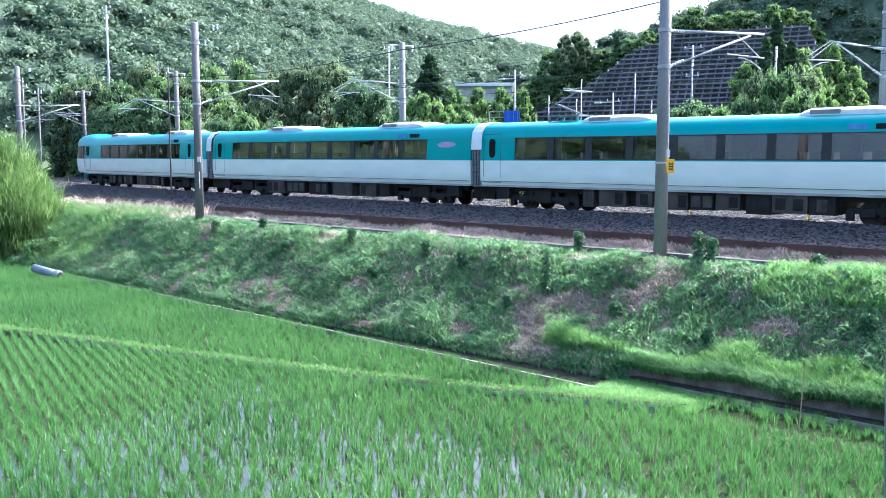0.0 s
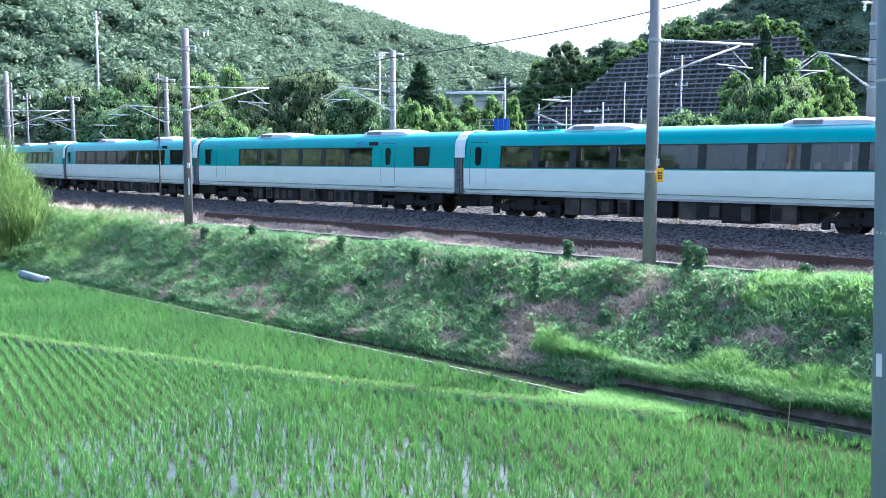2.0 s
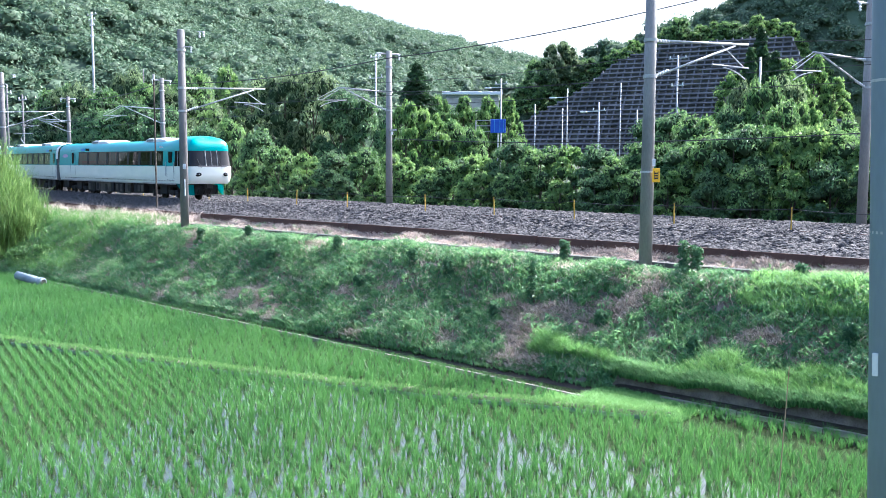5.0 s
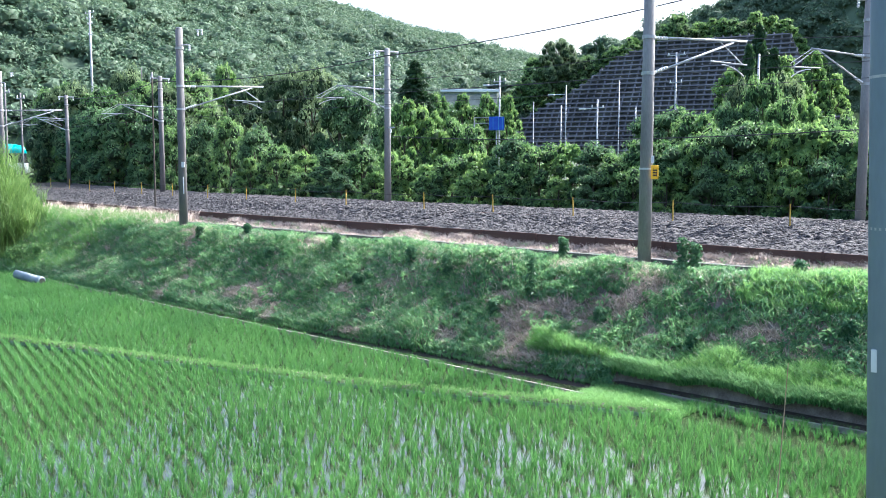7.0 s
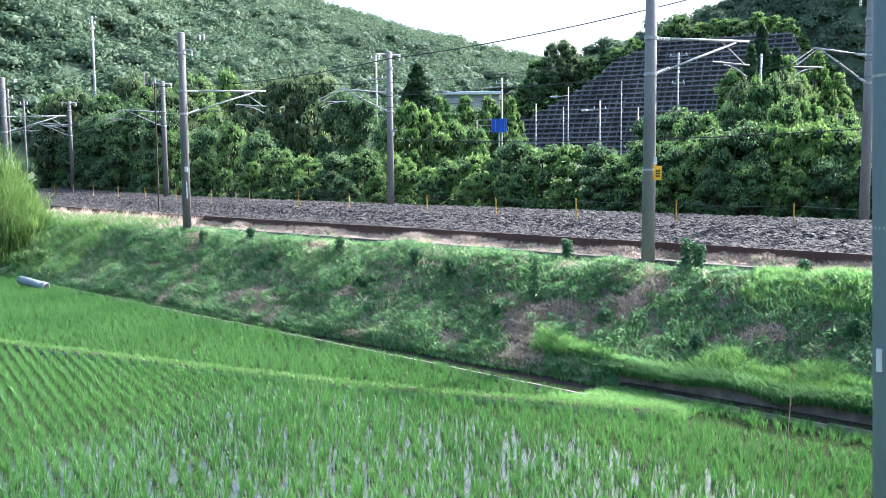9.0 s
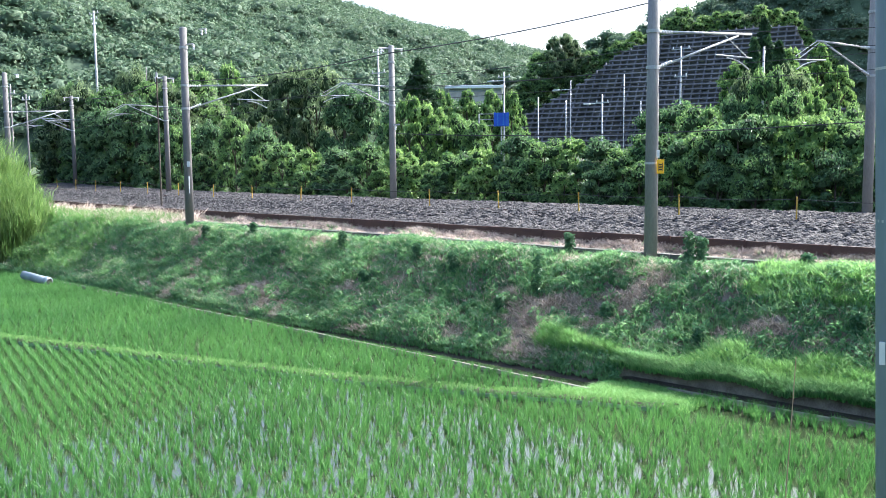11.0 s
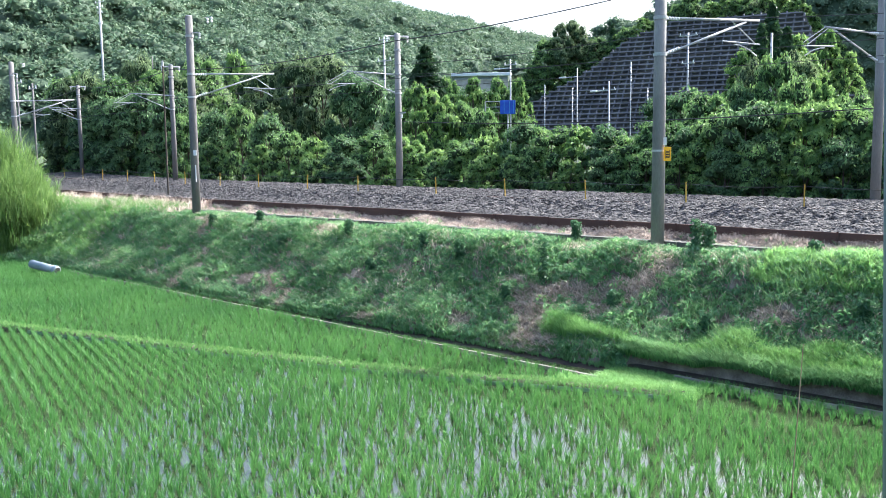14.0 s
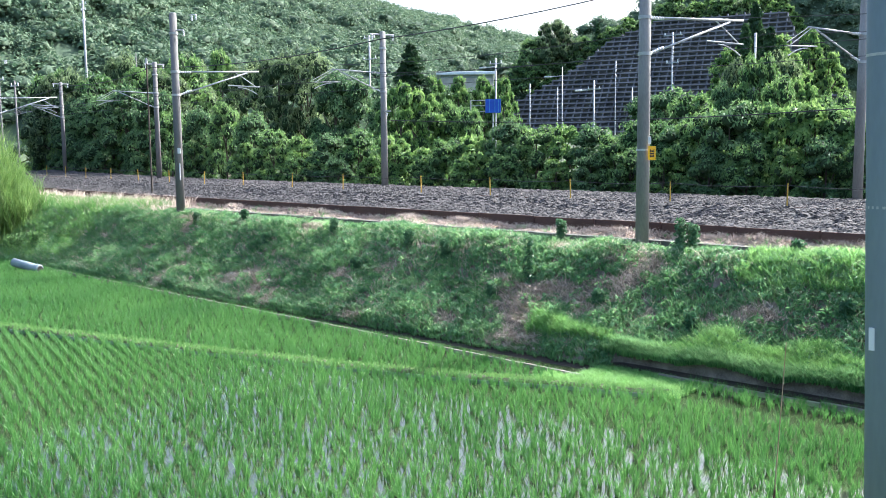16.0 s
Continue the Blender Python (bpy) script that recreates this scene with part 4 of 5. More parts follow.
def rail_point(s):
    """A place on the main track, s metres along x."""
    return Vector((s, TRACK_Y + bend(s), 0))


def motions():
    """The train runs towards -x and out of sight."""
    for i, car in enumerate(CARS):
        rows = []
        for k in range(0, 33):
            t = k * 0.5
            x = TRAIN_X0 + i * PITCH_CAR - TRAIN_V * t
            a, b = rail_point(x - 6.9), rail_point(x + 6.9)
            c, d = (a + b) / 2, b - a
            rows.append((t, pose(c.x, c.y, 0, 0, 0, math.degrees(math.atan2(d.y, d.x)))))
        walk(car, rows)


# centre of the leading coach at the start, metres, and its speed, m/s
TRAIN_X0, TRAIN_V = -57.01, 20.83


# ---- plants ----
def leaf_cloud(centres, radii, per, size, rng, flat=0.75, droop=0.0, wob=0.55, aspect=0.42):
    """Many small pointed leaves over the outside of overlapping lobes. Returns vertices and faces."""
    C = np.repeat(np.asarray(centres, float), per, axis=0)
    Rr = np.repeat(np.asarray(radii, float), per)
    n = len(C)
    d = rng.normal(size=(n, 3))
    d /= np.linalg.norm(d, axis=1)[:, None]
    d[:, 2] = np.where(d[:, 2] < -0.3, -d[:, 2] * 0.6, d[:, 2])
    P = C + d * (Rr * rng.uniform(0.72, 1.08, n))[:, None] * np.array([1, 1, flat])
    nrm = d * 0.9 + rng.normal(size=(n, 3)) * wob + np.array([0, 0, 0.35])
    nrm /= np.linalg.norm(nrm, axis=1)[:, None]
    a = np.cross(nrm, rng.normal(size=(n, 3)))
    a /= np.linalg.norm(a, axis=1)[:, None]
    b = np.cross(nrm, a)
    s = (np.repeat(size, per) if np.ndim(size) else size) * rng.uniform(0.6, 1.35, n)
    s = s[:, None]
    V = np.stack([P - a * s, P - b * s * aspect + nrm * s * 0.1, P + a * s - nrm * s * 0.25, P + b * s * aspect + nrm * s * 0.1], 1).reshape(-1, 3)
    V[:, 2] -= droop
    F4 = np.arange(4 * n).reshape(n, 4)
    return V, F4


# Balls filling the lobes, coloured dark as the shade within a crown.
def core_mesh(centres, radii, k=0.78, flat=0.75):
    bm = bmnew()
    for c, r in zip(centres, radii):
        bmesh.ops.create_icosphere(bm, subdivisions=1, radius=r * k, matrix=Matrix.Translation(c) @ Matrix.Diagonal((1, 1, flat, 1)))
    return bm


def tree_model(name, label, height, spread, leaf_mat, seed, lobes=58, per=105, leaf=0.12, low=0.10):
    """A broadleaved tree at the origin: tapered trunk, limbs, crown of leaf clumps."""
    rng = np.random.RandomState(seed)
    th = empty(name, pose(0, 0, -500), label, "tree")
    cs, rs = [], []
    for i in range(lobes):
        k = (i + 0.5) / lobes
        z = height * (low + (0.92 - low) * k)
        w = spread * (0.55 + 0.55 * math.sin(math.pi * min(1, k * 0.8 + 0.18))) * (1 - 0.45 * k ** 2.5)
        a = i * 2.39996 + rng.uniform(-0.4, 0.4)
        q = w * math.sqrt(rng.uniform(0.25, 1))
        cs.append((q * math.cos(a), q * math.sin(a), z + rng.uniform(-0.3, 0.3)))
        rs.append(height * rng.uniform(0.06, 0.135))
    V, Fc = leaf_cloud(cs, rs, per, leaf, rng)
    arrays("crown", V, Fc, leaf_mat, th)
    part("crown_shade_core", core_mesh(cs, rs, 0.62), M_CORE, th)
    bm = bmnew()
    rod(bm, (0, 0, -0.8), (0.05, 0, height * 0.4), height * 0.022, height * 0.015, 9)
    rod(bm, (0.05, 0, height * 0.4), (0, 0.05, height * 0.8), height * 0.015, height * 0.006, 8)
    part("trunk", bm, M_BARK, th)
    for i in range(0, lobes, 6):
        c = Vector(cs[i])
        part("limb", rod(bmnew(), (0, 0, max(0.4, c.z * 0.62)), c, height * 0.009, height * 0.004, 6), M_BARK, th)
    return th


def conifer_model(name, label, height, spread, seed):
    rng = np.random.RandomState(seed)
    th = empty(name, pose(0, 0, -500), label, "tree")
    cs, rs = [], []
    for i in range(44):
        k = i / 43
        a = i * 2.39996
        w = spread * (1 - k) ** 0.8 * rng.uniform(0.55, 1.0)
        cs.append((w * math.cos(a), w * math.sin(a), height * (0.1 + 0.88 * k)))
        rs.append(height * (0.10 * (1 - k) + 0.028))
    V, Fc = leaf_cloud(cs, rs, 130, 0.2, rng, flat=0.9, droop=0.05)
    arrays("crown", V, Fc, M_CEDAR, th)
    part("crown_shade_core", core_mesh(cs, rs, 0.7), M_CORE, th)
    part("trunk", rod(bmnew(), (0, 0, -0.8), (0, 0, height * 0.97), height * 0.018, height * 0.003, 8), M_BARK, th)
    return th


# x, y, height of the ground, height, half spread
PLAN_B1 = [(-113.4, 51.2, -2.6, 8.4, 3.2), (-81.3, 48.0, -2.6, 8.2, 3.2), (-68.3, 45.4, -2.6, 8.4, 2.5), (-59.5, 44.2, -2.6, 7.7, 2.5), (-49.5, 43.6, -2.6, 5.8, 2.5), (-34.0, 44.1, -2.6, 6.4, 2.5), (-27.5, 43.8, -2.6, 6.0, 2.5), (-22.7, 43.7, -2.6, 6.1, 2.5), (-19.5, 42.9, -2.6, 6.9, 2.5), (-96.1, 47.5, -2.3, 5.5, 1.7), (-80.2, 45.8, -2.3, 5.2, 1.7), (-46.7, 41.6, -2.3, 3.9, 1.7), (-26.6, 41.6, -2.3, 4.2, 1.7), (-19.9, 41.6, -2.3, 4.5, 1.7), (-14.4, 41.6, -2.3, 4.8, 1.7), (-152.9, 85.0, 0.0, 19.0, 4.0)]
PLAN_B2 = [(-69.5, 62.0, -2.6, 12.5, 3.6), (-68.3, 64.0, -2.6, 11.7, 3.2), (-60.3, 60.0, -2.6, 9.8, 3.0), (-33.4, 62.0, -2.6, 9.0, 3.4), (-37.0, 66.0, -2.6, 8.6, 3.0), (-84.5, 95.0, 0.0, 10.3, 4.5), (-81.1, 100.0, 0.0, 10.2, 4.2), (-30.4, 66.0, -2.0, 8.9, 2.0)]
PLAN_C1 = [(-105.0, 50.7, -2.6, 8.6, 3.2), (-88.3, 48.9, -2.6, 8.4, 3.2), (-53.5, 44.3, -2.6, 5.9, 2.5), (-43.3, 43.6, -2.6, 5.8, 2.5), (-41.2, 43.8, -2.6, 4.9, 2.5), (-36.2, 43.8, -2.6, 5.7, 2.5), (-29.6, 43.9, -2.6, 6.2, 2.5), (-17.0, 43.6, -2.6, 6.8, 2.5), (-15.8, 43.9, -2.6, 7.0, 2.5), (-13.3, 43.9, -2.6, 6.7, 2.5), (-58.1, 42.6, -2.3, 5.1, 1.7), (-43.4, 41.6, -2.3, 4.1, 1.7), (-35.2, 41.6, -2.3, 4.1, 1.7), (-28.8, 41.6, -2.3, 3.9, 1.7), (-22.3, 41.6, -2.3, 4.5, 1.7), (-16.1, 41.6, -2.3, 4.6, 1.7)]
PLAN_C2 = [(-152.6, 72.0, -2.6, 17.6, 4.5), (-137.2, 70.0, -2.6, 15.4, 4.5), (-105.5, 62.0, -2.6, 13.7, 4.0), (-106.7, 66.0, -2.6, 15.5, 4.0), (-111.3, 78.0, -2.6, 19.3, 4.5), (-50.7, 52.0, -2.6, 10.2, 2.6), (-50.2, 54.0, -2.6, 9.7, 2.8), (-26.3, 70.0, -2.0, 9.4, 2.2), (-108.3, 184.6, 21.1, 9.6, 3.8), (-95.4, 191.5, 23.9, 9.6, 4.8), (-84.8, 196.5, 23.9, 11.2, 4.8), (-79.4, 198.7, 22.1, 11.2, 4.8), (-76.1, 200.0, 17.2, 11.2, 4.3), (-72.8, 201.2, 14.1, 11.2, 3.8), (-104.0, 187.0, 25.0, 6.4, 2.8), (-92.8, 192.8, 26.0, 8.0, 3.8)]
PLAN_C3 = [(-83.2, 92.0, 0.0, 11.9, 2.8), (-80.8, 94.0, 0.0, 11.8, 2.8), (-78.3, 96.2, 0.0, 11.8, 2.8), (-76.2, 97.8, 0.0, 11.6, 2.6), (-63.4, 138.1, 3.5, 13.8, 4.4), (-60.0, 139.6, 3.5, 17.3, 4.8), (-56.6, 141.0, 3.5, 15.6, 4.6), (-54.3, 142.0, 3.5, 12.1, 4.0), (-55.2, 150.0, 4.0, 16.5, 3.6), (-52.5, 151.1, 4.0, 12.8, 4.0), (-82.1, 197.6, 24.5, 9.6, 3.8), (-77.8, 199.4, 21.3, 9.6, 3.8), (-74.5, 200.6, 16.9, 9.6, 3.8), (-113.0, 181.7, 19.5, 8.0, 3.8)]
PLAN_A1 = [(-95.3, 49.4, -2.6, 8.8, 3.2), (-74.3, 46.4, -2.6, 8.5, 2.5), (-65.1, 45.8, -2.6, 8.9, 2.5), (-55.7, 43.4, -2.6, 6.4, 2.5), (-47.1, 44.1, -2.6, 6.2, 2.5), (-37.9, 43.1, -2.6, 5.5, 2.5), (-31.6, 43.6, -2.6, 6.2, 2.5), (-25.8, 43.0, -2.6, 5.6, 2.5), (-24.6, 44.0, -2.6, 6.3, 2.5), (-21.1, 43.3, -2.6, 6.6, 2.5), (-18.6, 44.1, -2.6, 7.1, 2.5), (-14.6, 44.1, -2.6, 6.8, 2.5), (-11.7, 44.2, -2.6, 7.0, 2.5), (-67.1, 44.0, -2.3, 5.3, 1.7), (-51.5, 41.6, -2.3, 4.0, 1.7), (-38.4, 41.6, -2.3, 3.9, 1.7)]
PLAN_A2 = [(-32.3, 41.6, -2.3, 4.2, 1.7), (-24.2, 41.6, -2.3, 4.5, 1.7), (-18.0, 41.6, -2.3, 4.8, 1.7), (-12.7, 41.6, -2.3, 4.8, 1.7), (-49.2, 56.0, -2.6, 8.8, 2.6), (-47.1, 56.0, -2.6, 8.1, 2.4), (-30.1, 60.0, -2.6, 8.7, 3.2), (-83.0, 98.0, 0.0, 10.3, 4.5), (-79.7, 102.0, 0.0, 10.5, 2.6), (-28.8, 68.0, -2.0, 11.3, 2.4), (-25.6, 64.0, -2.0, 9.1, 2.4), (-20.5, 60.0, -2.5, 8.1, 2.4), (-126.2, 172.8, 14.1, 12.8, 4.8), (-116.7, 179.3, 15.5, 11.2, 4.8), (-111.5, 182.7, 19.1, 9.6, 3.8), (-99.8, 189.3, 24.3, 11.2, 3.8)]
PLAN_A3 = [(-101.9, 188.2, 23.6, 9.6, 3.8), (-90.1, 194.1, 24.5, 9.6, 4.8), (-70.6, 202.0, 10.4, 11.2, 3.8), (-106.1, 185.8, 23.2, 6.4, 2.8), (-128.2, 171.3, 10.0, 11.2, 5.7), (-131.3, 169.0, 6.8, 11.2, 4.8), (-124.1, 174.4, 14.1, 9.6, 4.8), (-120.4, 176.9, 15.9, 8.0, 3.8), (-134.3, 166.6, 5.5, 11.2, 4.8)]
PLAN_O1 = [(-172.7, 75.0, -2.6, 16.8, 5.0), (-106.9, 70.0, -2.6, 17.8, 4.6), (-87.0, 64.0, -2.6, 15.0, 4.4), (-78.4, 62.0, -2.6, 15.3, 4.6), (-76.1, 64.0, -2.6, 15.5, 4.4), (-32.5, 72.0, -2.0, 11.4, 2.0), (-28.4, 72.0, -2.0, 11.6, 2.4), (-122.6, 175.4, 15.0, 16.0, 5.7), (-120.5, 176.9, 16.5, 12.8, 4.3), (-97.6, 190.5, 24.4, 8.0, 3.8), (-87.4, 195.3, 23.6, 9.6, 3.8), (-117.8, 178.7, 18.1, 8.0, 3.8)]
PLAN_D1 = [(-71.4, 75.0, -2.6, 16.3, 4.2), (-34.2, 80.0, -2.0, 16.6, 2.6), (-33.4, 76.0, -2.0, 14.4, 2.2), (-30.4, 74.0, -2.0, 13.7, 2.4), (-114.1, 181.0, 18.1, 11.2, 2.1)]
PLAN_O2 = [(-108.5, 46.3, -2.4, 13.1, 4.5), (-106.8, 50.2, -2.4, 14.5, 4.6), (-103.3, 52.9, -2.4, 13.9, 4.4), (-101.2, 56.7, -2.4, 16.4, 3.6), (-88.4, 54.8, -2.4, 13.6, 4.2)]
PLAN_A4 = [(-111.3, 49.9, -2.4, 14.0, 4.5), (-111.2, 54.8, -2.4, 14.9, 4.6), (-98.9, 52.6, -2.4, 13.5, 4.4), (-93.2, 54.6, -2.4, 14.0, 4.4), (-90.6, 58.7, -2.4, 15.5, 4.6)]
PLAN_B3 = [(-99.0, 43.1, -2.4, 10.3, 4.2), (-94.4, 43.7, -2.4, 10.5, 4.2), (-91.4, 45.2, -2.4, 10.2, 4.0), (-86.7, 45.7, -2.4, 10.0, 4.0), (-83.5, 47.3, -2.4, 10.8, 4.0), (-77.0, 46.5, -2.4, 10.0, 3.8)]
TREES = [("o", PLAN_O2), ("a", PLAN_A4), ("b", PLAN_B3), ("b", PLAN_B1), ("b", PLAN_B2), ("c", PLAN_C1), ("c", PLAN_C2), ("c", PLAN_C3), ("a", PLAN_A1), ("a", PLAN_A2), ("a", PLAN_A3), ("o", PLAN_O1), ("d", PLAN_D1)]


def build_trees():
    a = tree_model("broadleaved_tree", "dense green broadleaved tree at the railway's edge", 6.0, 2.3, M_LEAF, 1)
    b = tree_model("broadleaved_tree", "dark evergreen broadleaved tree in the railside wood", 6.0, 2.1, M_LEAFDARK, 2)
    c = tree_model("broadleaved_tree", "light green leafy tree in the railside wood", 6.0, 2.4, M_LEAFLIGHT, 3, leaf=0.15, per=95)
    d = conifer_model("conifer_tree", "dark pointed conifer in the railside wood", 9.0, 2.0, 4)
    o = tree_model("broadleaved_tree", "olive green tall tree with an open crown", 6.0, 2.5, M_OLIVE, 5, lobes=64, per=95, leaf=0.10, low=0.22)
    kinds = {"a": a, "b": b, "c": c, "d": d, "o": o}
    tall = {"a": 6.0, "b": 6.0, "c": 6.0, "d": 9.0, "o": 6.0}
    wide = {"a": 3.0, "b": 2.8, "c": 3.1, "d": 2.2, "o": 3.2}
    rng = random.Random(7)
    used = set()
    for kind, plan in TREES:
        for x, y, z, h, w in plan:
            y = max(y, 41.6 + bend(x))
            s = Matrix.Diagonal((w / wide[kind], w / wide[kind], h / tall[kind] * 0.98, 1))
            m = pose(x, y, z, 0, 0, rng.uniform(0, 360)) @ s
            if kind not in used:
                used.add(kind)
                kinds[kind].matrix_basis = m
                t = kinds[kind]
            else:
                t = copy_thing(kinds[kind], m)
                t.scale = m.to_scale()
            tagged(t, group="trees of the railside wood")


def blades(P, n, h, w, lean, rng, curl=0.35):
    """n blades at each place of P, two quads each, tapering to a point."""
    m = len(P)
    Q = np.repeat(P, n, axis=0)
    k = len(Q)
    hh = (np.repeat(h, n) if np.ndim(h) else np.full(k, h)) * rng.uniform(0.6, 1.15, k)
    a = rng.uniform(0, 2 * np.pi, k)
    out = np.stack([np.cos(a), np.sin(a), np.zeros(k)], 1)
    b = rng.uniform(0, 2 * np.pi, k)
    side = np.stack([np.cos(b), np.sin(b), np.zeros(k)], 1) * (w / 2)
    l = (lean * rng.uniform(0.2, 1.0, k) * hh)[:, None] * out
    up = np.array([0, 0, 1.0])
    p0 = Q + out * (0.25 * w)
    p1 = p0 + l * 0.35 + up * (hh * 0.55)[:, None]
    p2 = p0 + l * (1 + curl) + up * hh[:, None]
    V = np.stack([p0 - side, p0 + side, p1 + side * 0.85, p1 - side * 0.85, p2], 1).reshape(-1, 3)
    i = np.arange(k) * 5
    quads = np.stack([i, i + 1, i + 2, i + 3], 1).tolist()
    tris = np.stack([i + 3, i + 2, i + 4], 1).tolist()
    return V, quads + tris


def stuff(name, V, Fc, material, label, category):
    return tagged(arrays(name, V, Fc, material), label, category, kind="stuff")


# the grassy bund between the two paddies, and the concrete board along the bank
BUND = [(-60.0, 4.0), (-31.0, 12.5), (-23.8, 14.4), (-18.1, 16.05), (-14.3, 17.4), (-12.4, 18.25), (-10.1, 19.05)]


def bund_y(x):
    return np.interp(x, [p[0] for p in BUND], [p[1] for p in BUND])


def edge_y(x):
    """The line of the concrete edging along the paddy."""
    x = np.asarray(x, float)
    return np.where(x > -10.6, 20.42, 19.24 + np.clip(-12.5 - x, 0, 45) * 0.0335)


def build_rice():
    rng = np.random.RandomState(21)
    u = np.array([-0.958, 0.286])
    v = np.array([0.286, 0.958])
    A, B = np.meshgrid(np.arange(-20, 80, 0.11), np.arange(-40, 40, 0.29), indexing="ij")
    P = A[..., None] * u + B[..., None] * v
    P = P.reshape(-1, 2)
    P = P + rng.normal(size=(A.size, 2)) * np.where(P[:, 1] > bund_y(P[:, 0]), 0.12, np.clip(0.025 + (P[:, 0] + 24) * 0.007, 0.025, 0.10))[:, None]
    d = np.hypot(P[:, 0], P[:, 1])
    keep = (P[:, 1] < edge_y(P[:, 0]) - 0.1) & (P[:, 0] > -62) & (P[:, 0] < -1.5) & (d > 10.5) & (d < 70)
    ang = np.degrees(np.arctan2(-P[:, 0], P[:, 1]))
    keep &= (ang > 12) & (ang < 76) & (np.abs(P[:, 1] - bund_y(P[:, 0])) > 0.3)
    keep &= ~((P[:, 0] > -12.9) & (P[:, 1] > bund_y(P[:, 0])) & (P[:, 0] < -10.0))
    P = P[keep]
    wet = np.exp(-((P[:, 0] + 10.8) / 2.8) ** 2 - ((P[:, 1] - 15.4) / 1.7) ** 2) + 0.8 * np.exp(-((P[:, 0] + 17.0) / 1.2) ** 2 - ((P[:, 1] - 15.5) / 0.35) ** 2)
    thin = (noise2(P[:, 0], P[:, 1], 1.1, 40) > 0.3 - 0.2 * wet) & (rng.uniform(size=len(P)) < 0.32 * wet)
    P = P[~thin]
    far = P[:, 1] > bund_y(P[:, 0])
    h = np.where(far, 0.33, 0.325) * (1 + 0.15 * noise2(P[:, 0], P[:, 1], 3.0, 41))
    P3 = np.column_stack([P, np.full(len(P), PADDY - 0.03)])
    V, Fc = blades(P3, 14, h, 0.0115, 0.5, rng)
    stuff("rice_plants", V, Fc, M_RICE, "rows of young bright green rice plants in water", "rice plants")


def build_bund():
    rng = np.random.RandomState(22)
    bm = bmnew()
    pts = BUND
    prof = [(-0.28, -0.3), (-0.24, 0.02), (-0.14, 0.13), (0.14, 0.13), (0.26, 0.02), (0.3, -0.3)]
    rows = []
    for i, x in enumerate(np.linspace(-60, -10.1, 140)):
        y = float(bund_y(x))
        rows.append([bm.verts.new((x + 0.3 * a, y + a, PADDY + b + 0.03 * noise.noise((x * 2, a * 3, 0)))) for a, b in prof])
    for ra, rb in zip(rows[:-1], rows[1:]):
        for j in range(len(prof) - 1):
            bm.faces.new((ra[j], rb[j], rb[j + 1], ra[j + 1]))
    tagged(link("paddy_bund", bm, M_MUD, smooth=True), "low muddy grass-topped bund between the rice paddies", "bund", kind="structure")
    x = rng.uniform(-60, -10.1, 7000)
    P = np.column_stack([x, bund_y(x) + rng.normal(scale=0.15, size=len(x)), np.full(len(x), PADDY + 0.1)])
    V, Fc = blades(P, 6, 0.11, 0.014, 0.7, rng)
    stuff("bund_grass", V, Fc, M_GRASSLIGHT, "short light green grass on the paddy bund", "grass")
    # grey plastic sheet that holds the bund on its near side
    xs = np.linspace(-30, -10.3, 90)
    V, Fc = [], []
    for i, x in enumerate(xs):
        y = float(bund_y(x)) - 0.29
        z = PADDY + 0.09 + 0.012 * noise.noise((x * 1.7, 0, 3))
        V += [(x, y, PADDY - 0.2), (x, y, z), (x, y + 0.02, z), (x, y + 0.02, PADDY - 0.2)]
        if i:
            p = 4 * i - 4
            Fc += [(p + k, p + 4 + k, p + 4 + k + 1, p + k + 1) for k in range(3)]
    tagged(arrays("bund_sheet", V, Fc, M_SHEET), "grey-green plastic edging sheet along the paddy bund", "edging", kind="structure")
    # low weeds where the bund meets the board
    x = rng.uniform(-13.4, -9.7, 2600)
    y = bund_y(x) - 0.15 + rng.uniform(0, 1, 2600) * (20.72 - bund_y(x))
    P = np.column_stack([x, y, np.full(2600, PADDY - 0.02)])
    P = P[(P[:, 1] < np.where(P[:, 0] > -10.6, 20.3, 19.2)) | ((P[:, 0] > -12.7) & (P[:, 0] < -10.6))]
    V, Fc = blades(P, 8, 0.15, 0.02, 0.9, rng)
    stuff("weed_patch", V, Fc, M_GRASS, "low bright weeds at the paddy's corner", "weeds")


def build_board():
    """Concrete boards that hold the paddy's edge along the ditch."""
    th = empty("paddy_edge_board", pose(0, 0, 0), "thin pale concrete edging along the rice paddy", "edging", kind="structure")
    bm = bmnew()
    box(bm, -0.99, 0.99, -0.04, 0.04, -0.5, 0.10, 0.008)
    me = bpy.data.meshes.new("board")
    bm.to_mesh(me)
    bm.free()
    me.materials.append(M_CONCWORN)
    for i in range(40):
        x = -91.5 + i * 2.0
        if x > -13.0:
            continue
        o = new("board", me)
        o.parent = th
        o.matrix_basis = pose(x, float(edge_y(x)) + random.uniform(-0.008, 0.008), PADDY + 0.0 + random.uniform(-0.012, 0.01), 0, random.uniform(-0.2, 0.2), -1.92 + random.uniform(-0.3, 0.3))
    me = me.copy()
    me.materials[0] = M_CONCWORN
    for i in range(8):
        x = -9.8 + i * 2.0
        o = new("board", me)
        o.parent = th
        o.matrix_basis = pose(x - 0.2, 20.40 + random.uniform(-0.012, 0.012), PADDY + 0.02 + random.uniform(-0.015, 0.01), 0, random.uniform(-0.5, 0.5), random.uniform(-0.5, 0.5))


